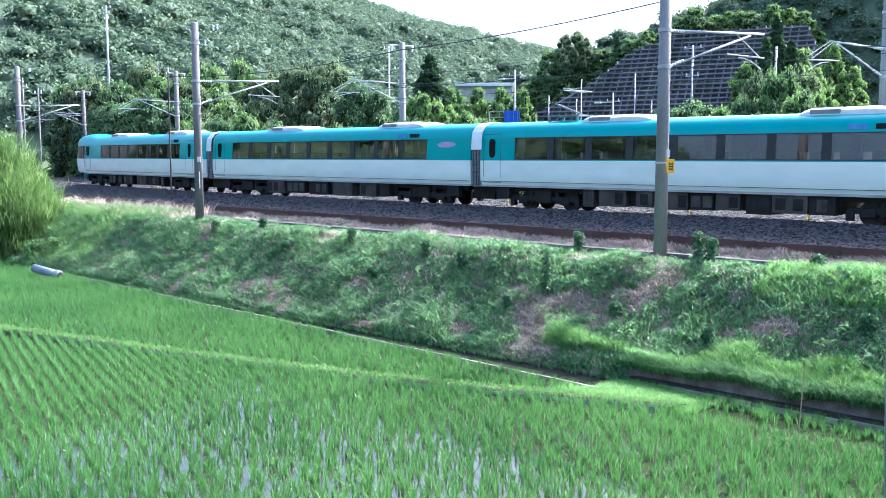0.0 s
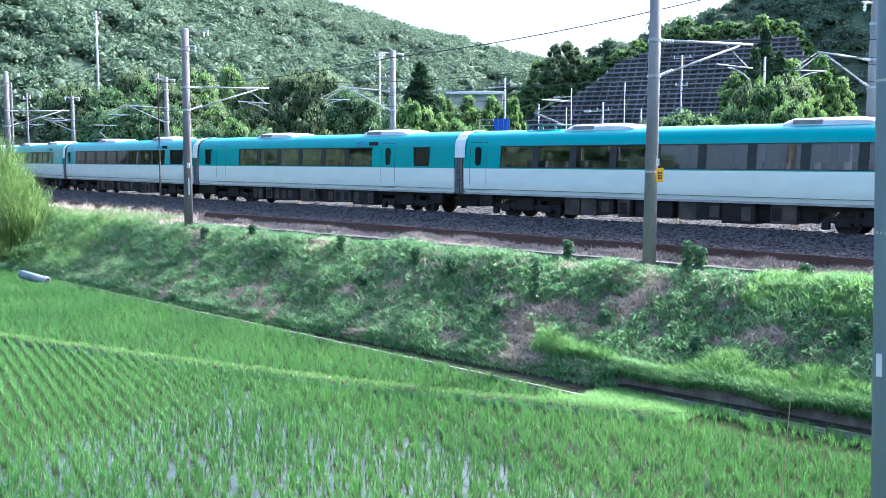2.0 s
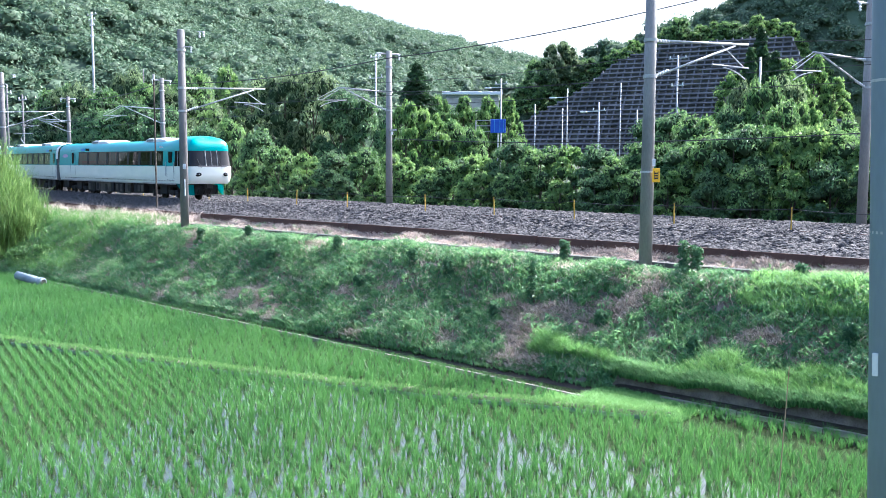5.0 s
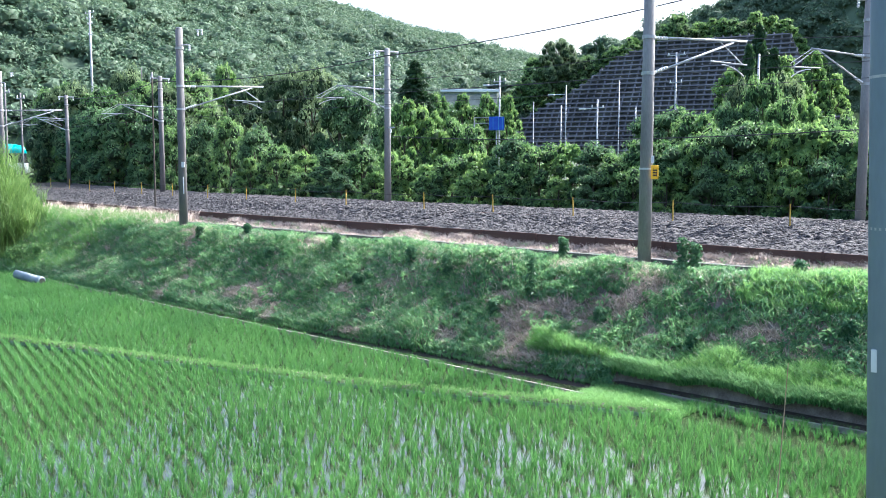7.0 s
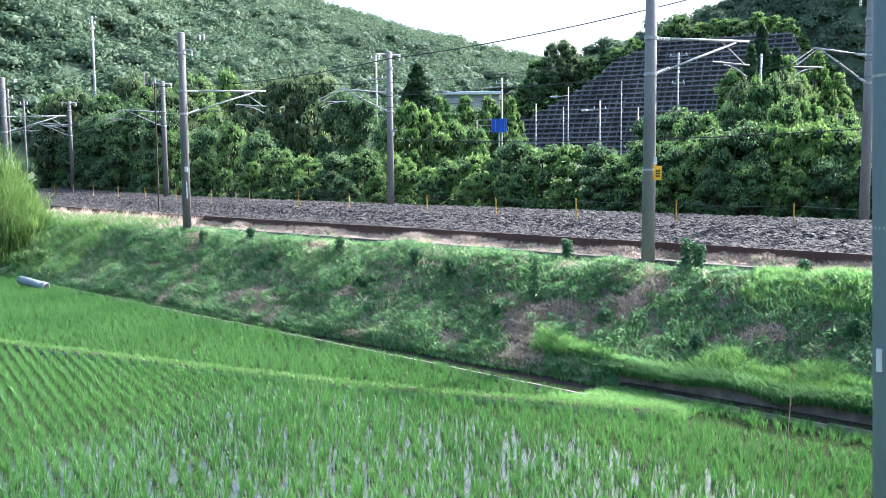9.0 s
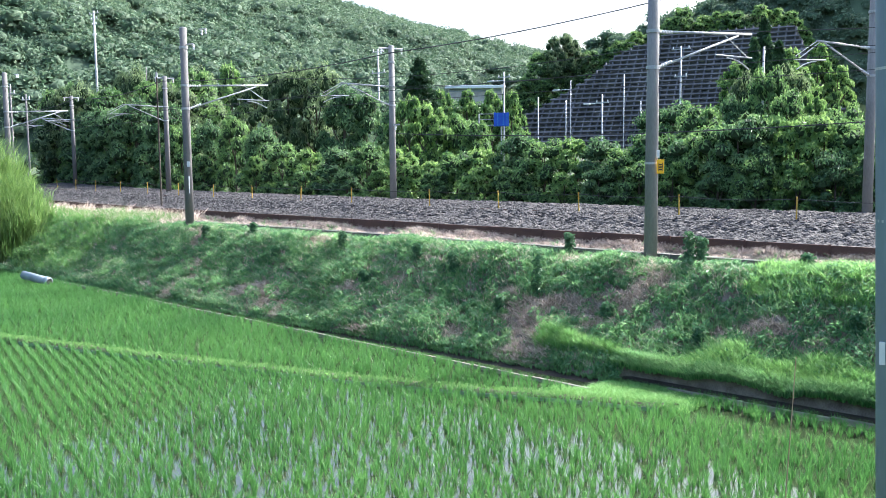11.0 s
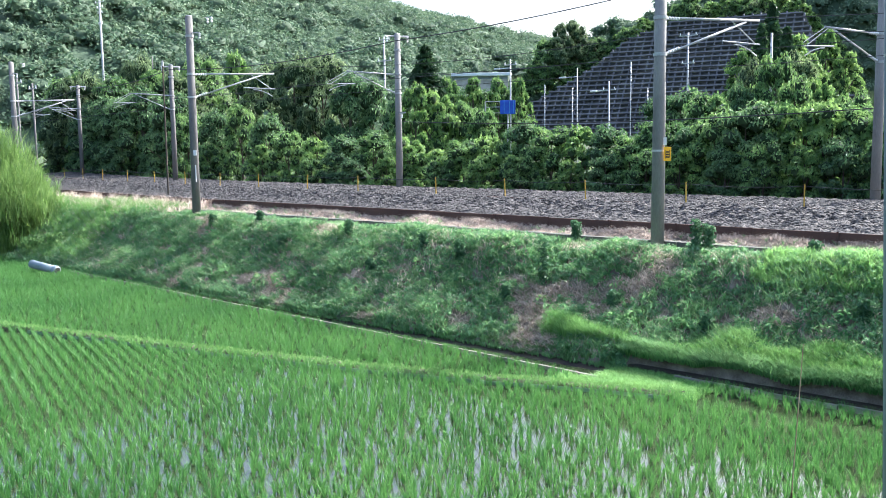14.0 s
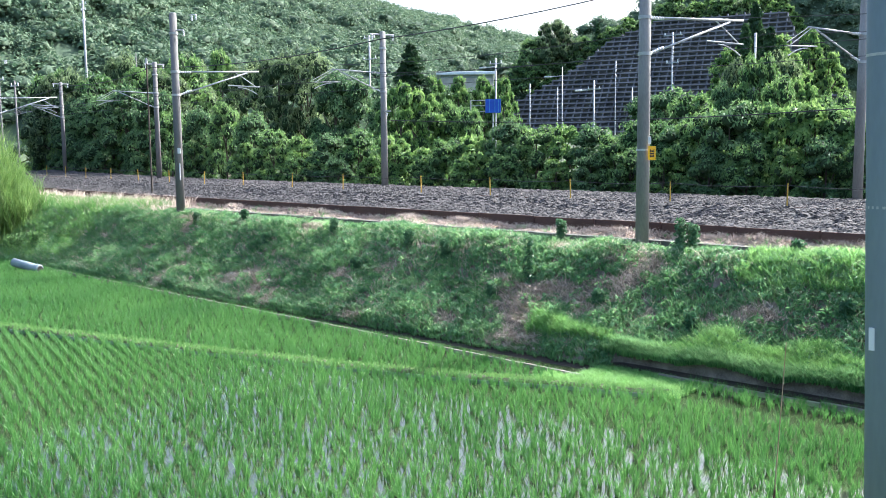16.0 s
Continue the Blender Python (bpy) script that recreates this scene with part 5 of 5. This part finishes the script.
def build_ditch():
    bm = bmnew()
    box(bm, -12.6, 10, 20.47, 20.66, -4.2, -3.68)
    box(bm, -12.6, 10, 20.62, 21.02, -4.2, -3.46, 0.05)
    xs = np.linspace(-57, -12.4, 60)
    rows = []
    for x in xs:
        y = float(edge_y(x)) + 0.05
        rows.append([bm.verts.new(p) for p in ((x, y, -4.2), (x, y, -3.74), (x, y + 0.25, -3.76), (x, 20.75, -3.5), (x, 20.75, -4.2))])
    for ra, rb in zip(rows[:-1], rows[1:]):
        for j in range(4):
            bm.faces.new((ra[j], rb[j], rb[j + 1], ra[j + 1]))
    tagged(link("ditch_bank", bm, M_SOIL), "dark wet soil along the ditch under the bank", "soil", kind="structure")


def build_bank_plants():
    rng = np.random.RandomState(23)

    def spread(n, y0, y1, x0=-72, x1=-2.0):
        x, y = rng.uniform(x0, x1, n), rng.uniform(y0, y1, n)
        on = (x < -12.5) | (y > 20.97)
        x, y = x[on], y[on]
        return np.column_stack([x, y, bank_z(x, y) - 0.02])

    # weeds in clumps, with mats of straw between
    P = spread(30000, 20.45, 24.6)
    P = P[(P[:, 0] < -12.5) | (P[:, 1] > 20.95)]
    k = 0.7 * noise2(P[:, 0], P[:, 1] * 1.4, 1.7, 50) + 0.6 * noise2(P[:, 0], P[:, 1], 0.55, 51)
    patch = np.zeros(len(P))
    for x, y, w, d, g in ((-14.3, 22.6, 1.9, 0.6, 0.9), (-16.4, 22.0, 0.8, 0.7, 0.6), (-8.8, 22.3, 2.4, 0.35, 0.8), (-20.2, 21.6, 0.9, 0.7, 0.6), (-18.4, 21.2, 0.6, 0.3, 0.6),
                          (-23.0, 22.4, 1.5, 0.6, 0.5), (-26.0, 21.6, 1.4, 0.5, 0.5), (-31.0, 21.5, 1.5, 0.6, 0.9), (-35.5, 22.2, 1.6, 0.5, 0.4), (-16.5, 24.4, 0.9, 0.4, 0.7)):
        patch += g * np.exp(-((P[:, 0] - x) / w) ** 2 - ((P[:, 1] - y) / d) ** 2)
    green = k - patch * 1.15 > -0.42
    G, S = P[green], P[~green]
    h = 0.13 + 0.09 * (noise2(G[:, 0], G[:, 1], 1.0, 52) + 1)
    n = len(G)
    pick = rng.uniform(size=n)
    half = pick < 0.55
    V, Fc = blades(G[half], 7, h[half] * 1.4, 0.032, 0.95, rng)
    stuff("bank_grass", V, Fc, M_GRASSBANK, "unmown green grass on the railway bank", "grass")
    W, hw = G[~half], h[~half]
    cs = W + np.column_stack([rng.normal(scale=0.05, size=(len(W), 2)), hw * rng.uniform(0.3, 1.0, len(W))])
    V, Fc = leaf_cloud(cs, 0.08 + 0.10 * rng.uniform(size=len(W)), 10, 0.066, rng, flat=1.0, wob=0.9, aspect=0.34)
    stuff("bank_weeds", V, Fc, M_WEED, "leafy green weeds on the railway bank", "weeds")
    V, Fc = blades(S, 12, 0.17, 0.02, 2.4, rng)
    stuff("dry_straw", V, Fc, M_STRAW, "matted dry straw on bare patches of the bank", "dry grass")
    k = rng.uniform(size=len(S))
    V, Fc = blades(S[k < 0.3], 4, 0.2, 0.018, 0.9, rng)
    stuff("bank_grass", V, Fc, M_GRASSBANK, "thin grass coming up through the straw", "grass")
    P = spread(11000, 20.6, 24.4)
    V, Fc = blades(P, 4, 0.3, 0.015, 1.3, rng)
    stuff("dry_straw", V, Fc, M_STRAW, "dry stalks among the weeds of the bank", "dry grass")
    # dry strip by the track
    P = spread(8000, 25.05, 26.42)
    V, Fc = blades(P, 8, 0.12, 0.013, 2.0, rng)
    stuff("dry_straw", V, Fc, M_STRAW, "dry brown grass strip beside the track", "dry grass")
    P = spread(1500, 26.1, 26.42)
    V, Fc = blades(P, 7, 0.2, 0.012, 1.1, rng)
    stuff("dry_straw", V, Fc, M_STRAW, "dry stalks standing against the ballast boards", "dry grass")
    P = np.concatenate([spread(4200, 23.7, 25.0), spread(160, 25.2, 26.4)])
    V, Fc = blades(P, 9, 0.2, 0.02, 0.9, rng)
    stuff("bank_grass", V, Fc, M_GRASSBANK, "green grass along the top of the bank", "grass")
    P = spread(1500, 24.0, 26.4, -66, -40)
    V, Fc = blades(P, 7, 0.5, 0.016, 0.6, rng)
    stuff("dry_straw", V, Fc, M_STRAW, "tall dry grass beside the track near the bush", "dry grass")
    P = spread(900, 23.6, 25.6, -66, -41)
    V, Fc = blades(P, 8, 0.6, 0.02, 0.6, rng)
    stuff("rank_grass", V, Fc, M_GRASSLIGHT, "rank yellow-green grass at the top of the bank", "grass")
    # lush light grass low on the bank and on top near the right-hand mast
    P = spread(5200, 20.95, 21.9, -15.5, -2.0)
    P = P[P[:, 1] < 21.45 + 0.5 * noise2(P[:, 0], P[:, 0] * 0, 1.2, 55)]
    V, Fc = blades(P, 11, 0.42, 0.02, 0.7, rng)
    stuff("lush_grass", V, Fc, M_GRASS, "lush light green grass by the ditch", "grass")
    P = spread(1100, 23.2, 24.7, -10.4, -2.0)
    V, Fc = blades(P, 12, 0.40, 0.024, 0.6, rng)
    stuff("lush_grass", V, Fc, M_GRASS, "tall light green grass at the top of the bank", "grass")
    # broad-leaved clumps and the rank grass towards the bush
    P = spread(800, 20.9, 24.3)
    cs = P + np.column_stack([np.zeros((len(P), 2)), np.full(len(P), 0.16)])
    V, Fc = leaf_cloud(cs, 0.14 + 0.16 * rng.uniform(size=len(P)), 40, 0.07, rng, flat=0.9, wob=0.8, aspect=0.35)
    stuff("broad_weeds", V, Fc, M_GRASSBANK, "broad-leaved green weed clumps on the bank", "weeds")
    P = spread(1500, 20.7, 24.6, -66, -44)
    V, Fc = blades(P, 10, 0.55, 0.03, 0.5, rng)
    stuff("rank_grass", V, Fc, M_GRASSLIGHT, "rank light grass on the bank near the bush", "grass")
    P = np.concatenate([spread(3000, 20.97, 21.3, -12.8, -2) - np.array([0, 0.31, 0]), spread(3000, 20.3, 20.7, -72, -11.5)])
    P[:, 2] = np.maximum(P[:, 2], np.where(P[:, 0] > -12.5, -3.48, -3.6))
    V, Fc = blades(P, 9, np.where(P[:, 0] > -12.5, 0.26, 0.16), 0.026, 0.95, rng)
    stuff("ditch_grass", V, Fc, M_GRASSBANK, "green grass hanging over the ditch", "grass")
    # tall single weeds
    for x, y, hh in ((-16.7, 22.7, 1.3), (-17.1, 25.0, 0.6), (-12.6, 24.6, 0.85), (-12.25, 24.65, 0.75), (-20.6, 23.2, 0.7), (-33.2, 24.2, 0.5), (-9.2, 24.7, 0.4), (-17.6, 22.0, 0.5), (-13.9, 22.2, 0.45), (-22.5, 23.4, 0.6), (-27.0, 23.9, 0.55), (-30.1, 23.0, 0.5), (-24.2, 22.4, 0.45), (-36.0, 23.6, 0.5), (-10.9, 21.9, 0.5), (-7.2, 22.6, 0.5)):
        z = float(bank_z(x, y))
        th = empty("tall_weed", pose(x, y, z), "tall dark green leafy weed on the bank", "weed", "tall weeds on the bank")
        part("stem", rod(bmnew(), (0, 0, -0.1), (0, 0, hh), 0.012, 0.006, 6), M_TALLWEED, th)
        cs = [(0.05 * math.cos(i * 2.4), 0.05 * math.sin(i * 2.4), hh * (0.15 + 0.85 * i / 9)) for i in range(10)]
        V, Fc = leaf_cloud(cs, [0.15] * 10, 34, 0.07, rng)
        arrays("foliage", V, Fc, M_TALLWEED, th)


def build_bush():
    """Feathery light bush at the far end of the paddy."""
    rng = np.random.RandomState(25)
    th = empty("feathery_bush", pose(-53.9, 21.2, -3.5), "tall feathery light green bush beside the paddy", "bush")
    P, H = [], []
    for i in range(1500):
        a, q = rng.uniform(0, 6.28), 2.4 * math.sqrt(rng.uniform())
        P.append((q * math.cos(a), q * math.sin(a), 0))
        H.append(6.6 * (1 - 0.5 * (q / 2.4) ** 2) * (1.08 if math.cos(a) < 0.2 else 0.85))
    V, Fc = blades(np.array(P), 5, np.array(H), 0.05, 0.22, rng, 0.5)
    arrays("grassy_stalk", V, Fc, M_BAMBOO, th)
    cs, rs = [], []
    for p, h in zip(P[:900], H[:900]):
        k = rng.uniform(0.25, 0.95)
        cs.append((p[0] * (1 + 0.35 * k), p[1] * (1 + 0.35 * k), h * k))
        rs.append(0.26)
    V, Fc = blades(np.repeat(np.array(cs), 7, axis=0) + rng.normal(scale=0.3, size=(7 * len(cs), 3)), 3, 0.85, 0.035, 0.75, rng, 0.6)
    arrays("foliage", V, Fc, M_BAMBOO, th)
    # shrubs at its foot
    for x, y, w in ((-47.6, 21.6, 0.7), (-46.0, 22.2, 0.5), (-49.3, 21.2, 0.8)):
        s = empty("low_shrub", pose(x, y, float(bank(y))), "low leafy shrub at the foot of the bush", "shrub", "low shrubs by the bush")
        cs = [(w * rng.uniform(-0.6, 0.6), w * rng.uniform(-0.6, 0.6), w * rng.uniform(0.2, 0.9)) for i in range(9)]
        V, Fc = leaf_cloud(cs, [w * 0.45] * 9, 60, 0.08, rng)
        arrays("foliage", V, Fc, M_LEAF, s)


# ---- things in the distance and close by ----
def build_crib():
    """Concrete crib frames on a cut slope, leaning back from the valley."""
    th = empty("crib_slope", pose(0, 0, 0), "steep cut slope faced with dark concrete crib frames", "retaining slope", kind="structure")
    org, along, up = Vector(CRIB_AT), Vector(CRIB_ALONG), Vector(CRIB_UP)
    n = along.cross(up).normalized()
    if n.y > 0:
        n = -n

    def top_at(a):
        return float(np.interp(a, [p[0] for p in CRIB_TOP], [p[1] for p in CRIB_TOP]))

    P = lambda a, b, c=0.0: org + along * a + up * b + n * c
    a0, a1 = CRIB_TOP[0][0], CRIB_TOP[-1][0]
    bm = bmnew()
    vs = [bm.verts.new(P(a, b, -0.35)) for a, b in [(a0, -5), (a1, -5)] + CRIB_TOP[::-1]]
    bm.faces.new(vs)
    part("cut_face", bm, M_CONCDARK, th, "dark ground between the frames")

    def beam(a, b, c, d, W, proud=0.25):
        bm = bmnew()
        e = Vector((-(d - b), c - a)).normalized() * W
        q = [bm.verts.new(P(a + s * e.x, b + s * e.y, k)) for k in (-0.4, proud) for s in (-1, 1)]
        r = [bm.verts.new(P(c + s * e.x, d + s * e.y, k)) for k in (-0.4, proud) for s in (-1, 1)]
        for i, j in ((0, 1), (1, 3), (3, 2), (2, 0)):
            bm.faces.new((q[i], q[j], r[j], r[i]))
        bmesh.ops.recalc_face_normals(bm, faces=bm.faces)
        return bm

    step, fine = 1.25, np.arange(a0, a1, 0.5)
    peak = max(p[1] for p in CRIB_TOP)
    for b in np.arange(-4, peak, step):
        a = [x for x in fine if b < top_at(x)]
        if len(a) > 3:
            part("crib_beam", beam(min(a), b, max(a), b, 0.17, 0.35), M_CRIB, th)
    for a in np.arange(a0 + 0.5, a1, step * 1.3):
        if top_at(a) > 0:
            a += random.uniform(-0.15, 0.15)
            part("crib_post", beam(a, -5, a, top_at(a), 0.13, 0.2), M_CRIB, th)


def street_pole(name, x, y, z0, z1, r, label, category, bars=(), material=None, lamp=0.0):
    th = empty(name, pose(x, y, z0), label, category)
    part("shaft", rod(bmnew(), (0, 0, -6), (0, 0, z1 - z0), r, r * 0.75, 10), material or M_GALV, th, smooth=True)
    for dz, w in bars:
        part("cross_arm", box(bmnew(), -w, w, -0.05, 0.05, z1 - z0 - dz - 0.05, z1 - z0 - dz + 0.05), M_GALV, th)
        for s in (-1, 1):
            part("insulator", rod(bmnew(), (s * w * 0.85, 0, z1 - z0 - dz + 0.05), (s * w * 0.85, 0, z1 - z0 - dz + 0.3), 0.07, 0.05, 8), M_PORC, th)
    if lamp:
        arm = part("lamp_arm", box(bmnew(), -1.7, 0.0, -0.05, 0.05, z1 - z0 - lamp, z1 - z0 - lamp + 0.1, 0.02), M_PORC, th)
        part("lamp_head", box(bmnew(), -2.3, -1.5, -0.16, 0.16, z1 - z0 - lamp - 0.04, z1 - z0 - lamp + 0.14, 0.05), M_PORC, arm, "white lamp head")
    return th


def build_distance():
    street_pole("power_pole", -133.1, 69.1, 8.8, 24.8, 0.2, "tall pale power pole on the hillside", "power pole", ((0.4, 1.4), (1.2, 1.0), (2.0, 0.7), (3.6, 0.6)), material=M_GALV)
    street_pole("utility_pole", -95.1, 55.3, 6.6, 12.8, 0.07, "slim pale pole behind the trees", "utility pole", (), material=M_POLEDARK)
    street_pole("utility_pole", -68.5, 65.9, 1.9, 13.4, 0.11, "pale pole with cross-arms behind the trees", "utility pole", ((0.3, 0.8), (2.4, 1.0)))
    street_pole("utility_pole", -65.2, 82.3, 2.8, 11.9, 0.11, "pale pole with a lamp arm by the road", "utility pole", ((0.6, 0.9),), lamp=1.0)
    street_pole("utility_pole", -59.2, 80.6, 2.3, 8.7, 0.07, "short pale post by the crib slope", "utility pole", ())
    street_pole("utility_pole", -56.8, 82.3, 2.3, 8.3, 0.07, "short pale post by the crib slope", "utility pole", ())
    street_pole("utility_pole", -56.4, 82.6, 2.6, 10.4, 0.07, "slim street lamp by the crib slope", "utility pole", (), lamp=1.0)
    street_pole("utility_pole", -53.6, 84.4, 2.6, 8.9, 0.11, "pale pole with a cross-arm by the crib slope", "utility pole", ((0.9, 0.8),), lamp=1.0)
    street_pole("utility_pole", -51.7, 85.6, 2.6, 10.9, 0.07, "slim street lamp by the crib slope", "utility pole", ())
    street_pole("utility_pole", -50.2, 86.5, 2.5, 8.1, 0.07, "short pale post by the crib slope", "utility pole", ())
    street_pole("utility_pole", -44.8, 84.9, 5.2, 13.2, 0.11, "pale pole with cross-arms before the crib slope", "utility pole", ((0.3, 1.0), (3.0, 0.7)))
    street_pole("utility_pole", -29.5, 69.0, 5.8, 10.5, 0.11, "pale post standing in the thicket", "utility pole", ())
    street_pole("utility_pole", -87.5, 36.9, 1.9, 9.1, 0.11, "grey pole behind the trees", "utility pole", ((0.5, 1.0),), material=M_POLEDARK)
    street_pole("utility_pole", -87.0, 38.1, 1.9, 8.6, 0.11, "grey pole behind the trees", "utility pole", ((0.5, 0.8),), material=M_POLEDARK)
    th = empty("hall", pose(-94.7, 105.8, 11.6, 0, 0, 40.2), "long pale-roofed hall beyond the wood", "building")
    w, h = 8.2, 1.7
    part("wall", box(bmnew(), 0, w, 0, 12, -14, h * 0.45, 0.05), M_CONC, th)
    part("roof", box(bmnew(), -0.5, w + 0.5, -0.6, 12.6, h * 0.72, h, 0.08), M_ROOF, th)
    part("window_band", box(bmnew(), 0.1, w - 0.1, 0.1, 11.9, h * 0.45, h * 0.72), M_PIPE, th)
    th = empty("blue_box", pose(-65.5, 80.8, 5.8, 0, 0, 38.5), "bright blue boxy sign on a frame by the road", "sign")
    w, h = 1.71, 1.51
    part("panel", box(bmnew(), 0, w, 0, 0.5, 0, h, 0.03), M_BLUE, th)
    for k in (0.25, 0.6, 0.85):
        part("rib", box(bmnew(), w * k, w * k + 0.06, -0.03, 0.0, 0.05, h - 0.05), M_SIGNBLUE, th)
    for z in (0.1, h * 0.5, h * 0.9):
        part("frame_bar", box(bmnew(), -1.7, -0.02, 0.2, 0.28, z, z + 0.08), M_GALV, th)
    for x in (-1.65, w * 0.5):
        part("post", rod(bmnew(), (x, 0.3, -6), (x, 0.3, h * 0.95), 0.08, n=8), M_GALV, th)


def build_near():
    # utility pole close to the camera
    th = empty("utility_pole", pose(*NEAR_POLE, 1.5, -1.7, 0), "smooth blue-grey utility pole with a white plate", "utility pole")
    part("shaft", rod(bmnew(), (0, 0, -8), (0, 0, 9), 0.19, 0.15, 32), M_POLEBLUE, th, smooth=True)
    part("plate", box(bmnew(), -0.104, -0.062, -0.172, -0.14, NEAR_PLATE, NEAR_PLATE + 0.17, 0.004), M_PORC, th, "small white plate")
    bm = bmnew()
    for z in (0.9, -0.2, 1.5):
        rod(bm, (0, 0, z), (0, 0, z + 0.02), 0.172, n=24)
    part("band", bm, M_GALV, th)
    # thin cane standing in the paddy
    th = empty("garden_cane", pose(*CANE, 0, 0, 0), "thin brown cane with a dark red foot standing in the paddy", "cane")
    part("shaft", rod(bmnew(), (0, 0, 0), (0.12, 0.05, 3.05), 0.011, 0.006, 8), M_BARKPALE, th)
    part("foot", rod(bmnew(), (0, 0, -0.2), (0.033, 0.014, 0.85), 0.016, 0.014, 8), M_CANEFOOT, th)
    # drain pipe at the end of the paddy
    th = empty("drain_pipe", pose(-43.5, 19.3, -3.33, 0, 6, 20), "grey plastic drain pipe lying at the paddy's end", "pipe")
    bm = bmnew()
    rod(bm, (-1.1, 0, 0.1), (0.55, 0, 0.0), 0.20, n=24)
    part("barrel", bm, M_PIPE, th, smooth=True)
    # The barrel is solid; a black disc paints the shade inside its opening.
    bm = bmnew()
    rod(bm, (0.54, 0, 0.0), (0.56, 0, 0.0), 0.17, n=24)
    part("mouth", bm, M_BLACK, th, "black disc for the shaded inside of the open mouth")
    part("collar", rod(bmnew(), (0.3, 0, 0.015), (0.5, 0, 0.003), 0.22, n=24), M_PIPE, th)
    # thin steel mast beside the near track
    th = empty("marker_post", pose(-46.4, 27.6, -0.7), "thin dark steel post beside the track", "post")
    part("shaft", rod(bmnew(), (0, 0, -0.3), (0, 0, 7.6), 0.05, 0.04, 8), M_BARK, th)
    part("tip", rod(bmnew(), (0, 0, 7.6), (0, 0, 7.9), 0.07, 0.05, 8), M_GALV, th)
    # cable trough on the shoulder
    tr = empty("cable_trough", pose(0, 0, 0), "low concrete cable trough half hidden in dry grass", "cable trough", kind="structure")
    bm = bmnew()
    box(bm, -0.49, 0.49, -0.14, 0.14, -0.25, 0.06, 0.01)
    me = bpy.data.meshes.new("lid")
    bm.to_mesh(me)
    bm.free()
    me.materials.append(M_CONCDARK)
    for i in range(66):
        o = new("lid", me)
        o.parent = tr
        o.matrix_basis = pose(-60.0 + i, 25.2, -0.73 + random.uniform(-0.01, 0.01), 0, random.uniform(-0.6, 0.6), 0)


CRIB_AT, CRIB_ALONG, CRIB_UP = (-56.33, 170.96, 6.52), (-0.971, -0.240, 0.000), (-0.144, 0.582, 0.800)
CRIB_TOP = [(0.4, 5.8), (4.0, 5.3), (12.3, 26.5), (19.3, 27.1), (39.2, 26.0), (47.6, 22.0), (53.1, 15.1), (60.6, 9.2), (68.3, 3.5)]
M_OLIVE = leafy("olive_leaves", (0.085, 0.135, 0.06), (0.20, 0.28, 0.13), 0.5, 0.4)
M_SHEET = surf("weathered_plastic_sheet", (0.10, 0.15, 0.13), (0.17, 0.23, 0.20), 2.0, 0.6, 0.1)
M_TALLWEED = leafy("tall_weed_leaves", (0.03, 0.09, 0.04), (0.09, 0.19, 0.085), 0.8, 0.3, islands=0.5)
M_GRASSLIGHT = leafy("light_grass", (0.085, 0.21, 0.05), (0.17, 0.33, 0.10), 0.5, 0.4, islands=0.6)
M_GRASSBANK = leafy("bank_grass", (0.07, 0.19, 0.065), (0.21, 0.38, 0.16), 0.4, 0.5, islands=0.7)
M_CRIB = surf("crib_concrete", (0.06, 0.062, 0.07), (0.17, 0.17, 0.18), 0.25, 0.9, 0.3)
M_BARKPALE = surf("cane", (0.25, 0.17, 0.11), (0.38, 0.27, 0.18), 8, 0.7)
M_CANEFOOT = surf("cane_foot", (0.05, 0.012, 0.01), (0.09, 0.02, 0.015), 8, 0.6)
NEAR_POLE = (-2.03, 7.22, 2.00)
NEAR_PLATE = -1.25
CANE = (-5.05, 12.84, -3.62)

build_ground()
build_hills()
build_track(TRACK_Y, 0.0, "main railway track with rusty rails on concrete sleepers")
build_board_wall()
build_poles()
build_fence()
CARS = build_train()
build_trees()
build_crib()
build_distance()
build_bush()
build_near()
build_bund()
build_board()
build_ditch()
build_rice()
build_bank_plants()
motions()
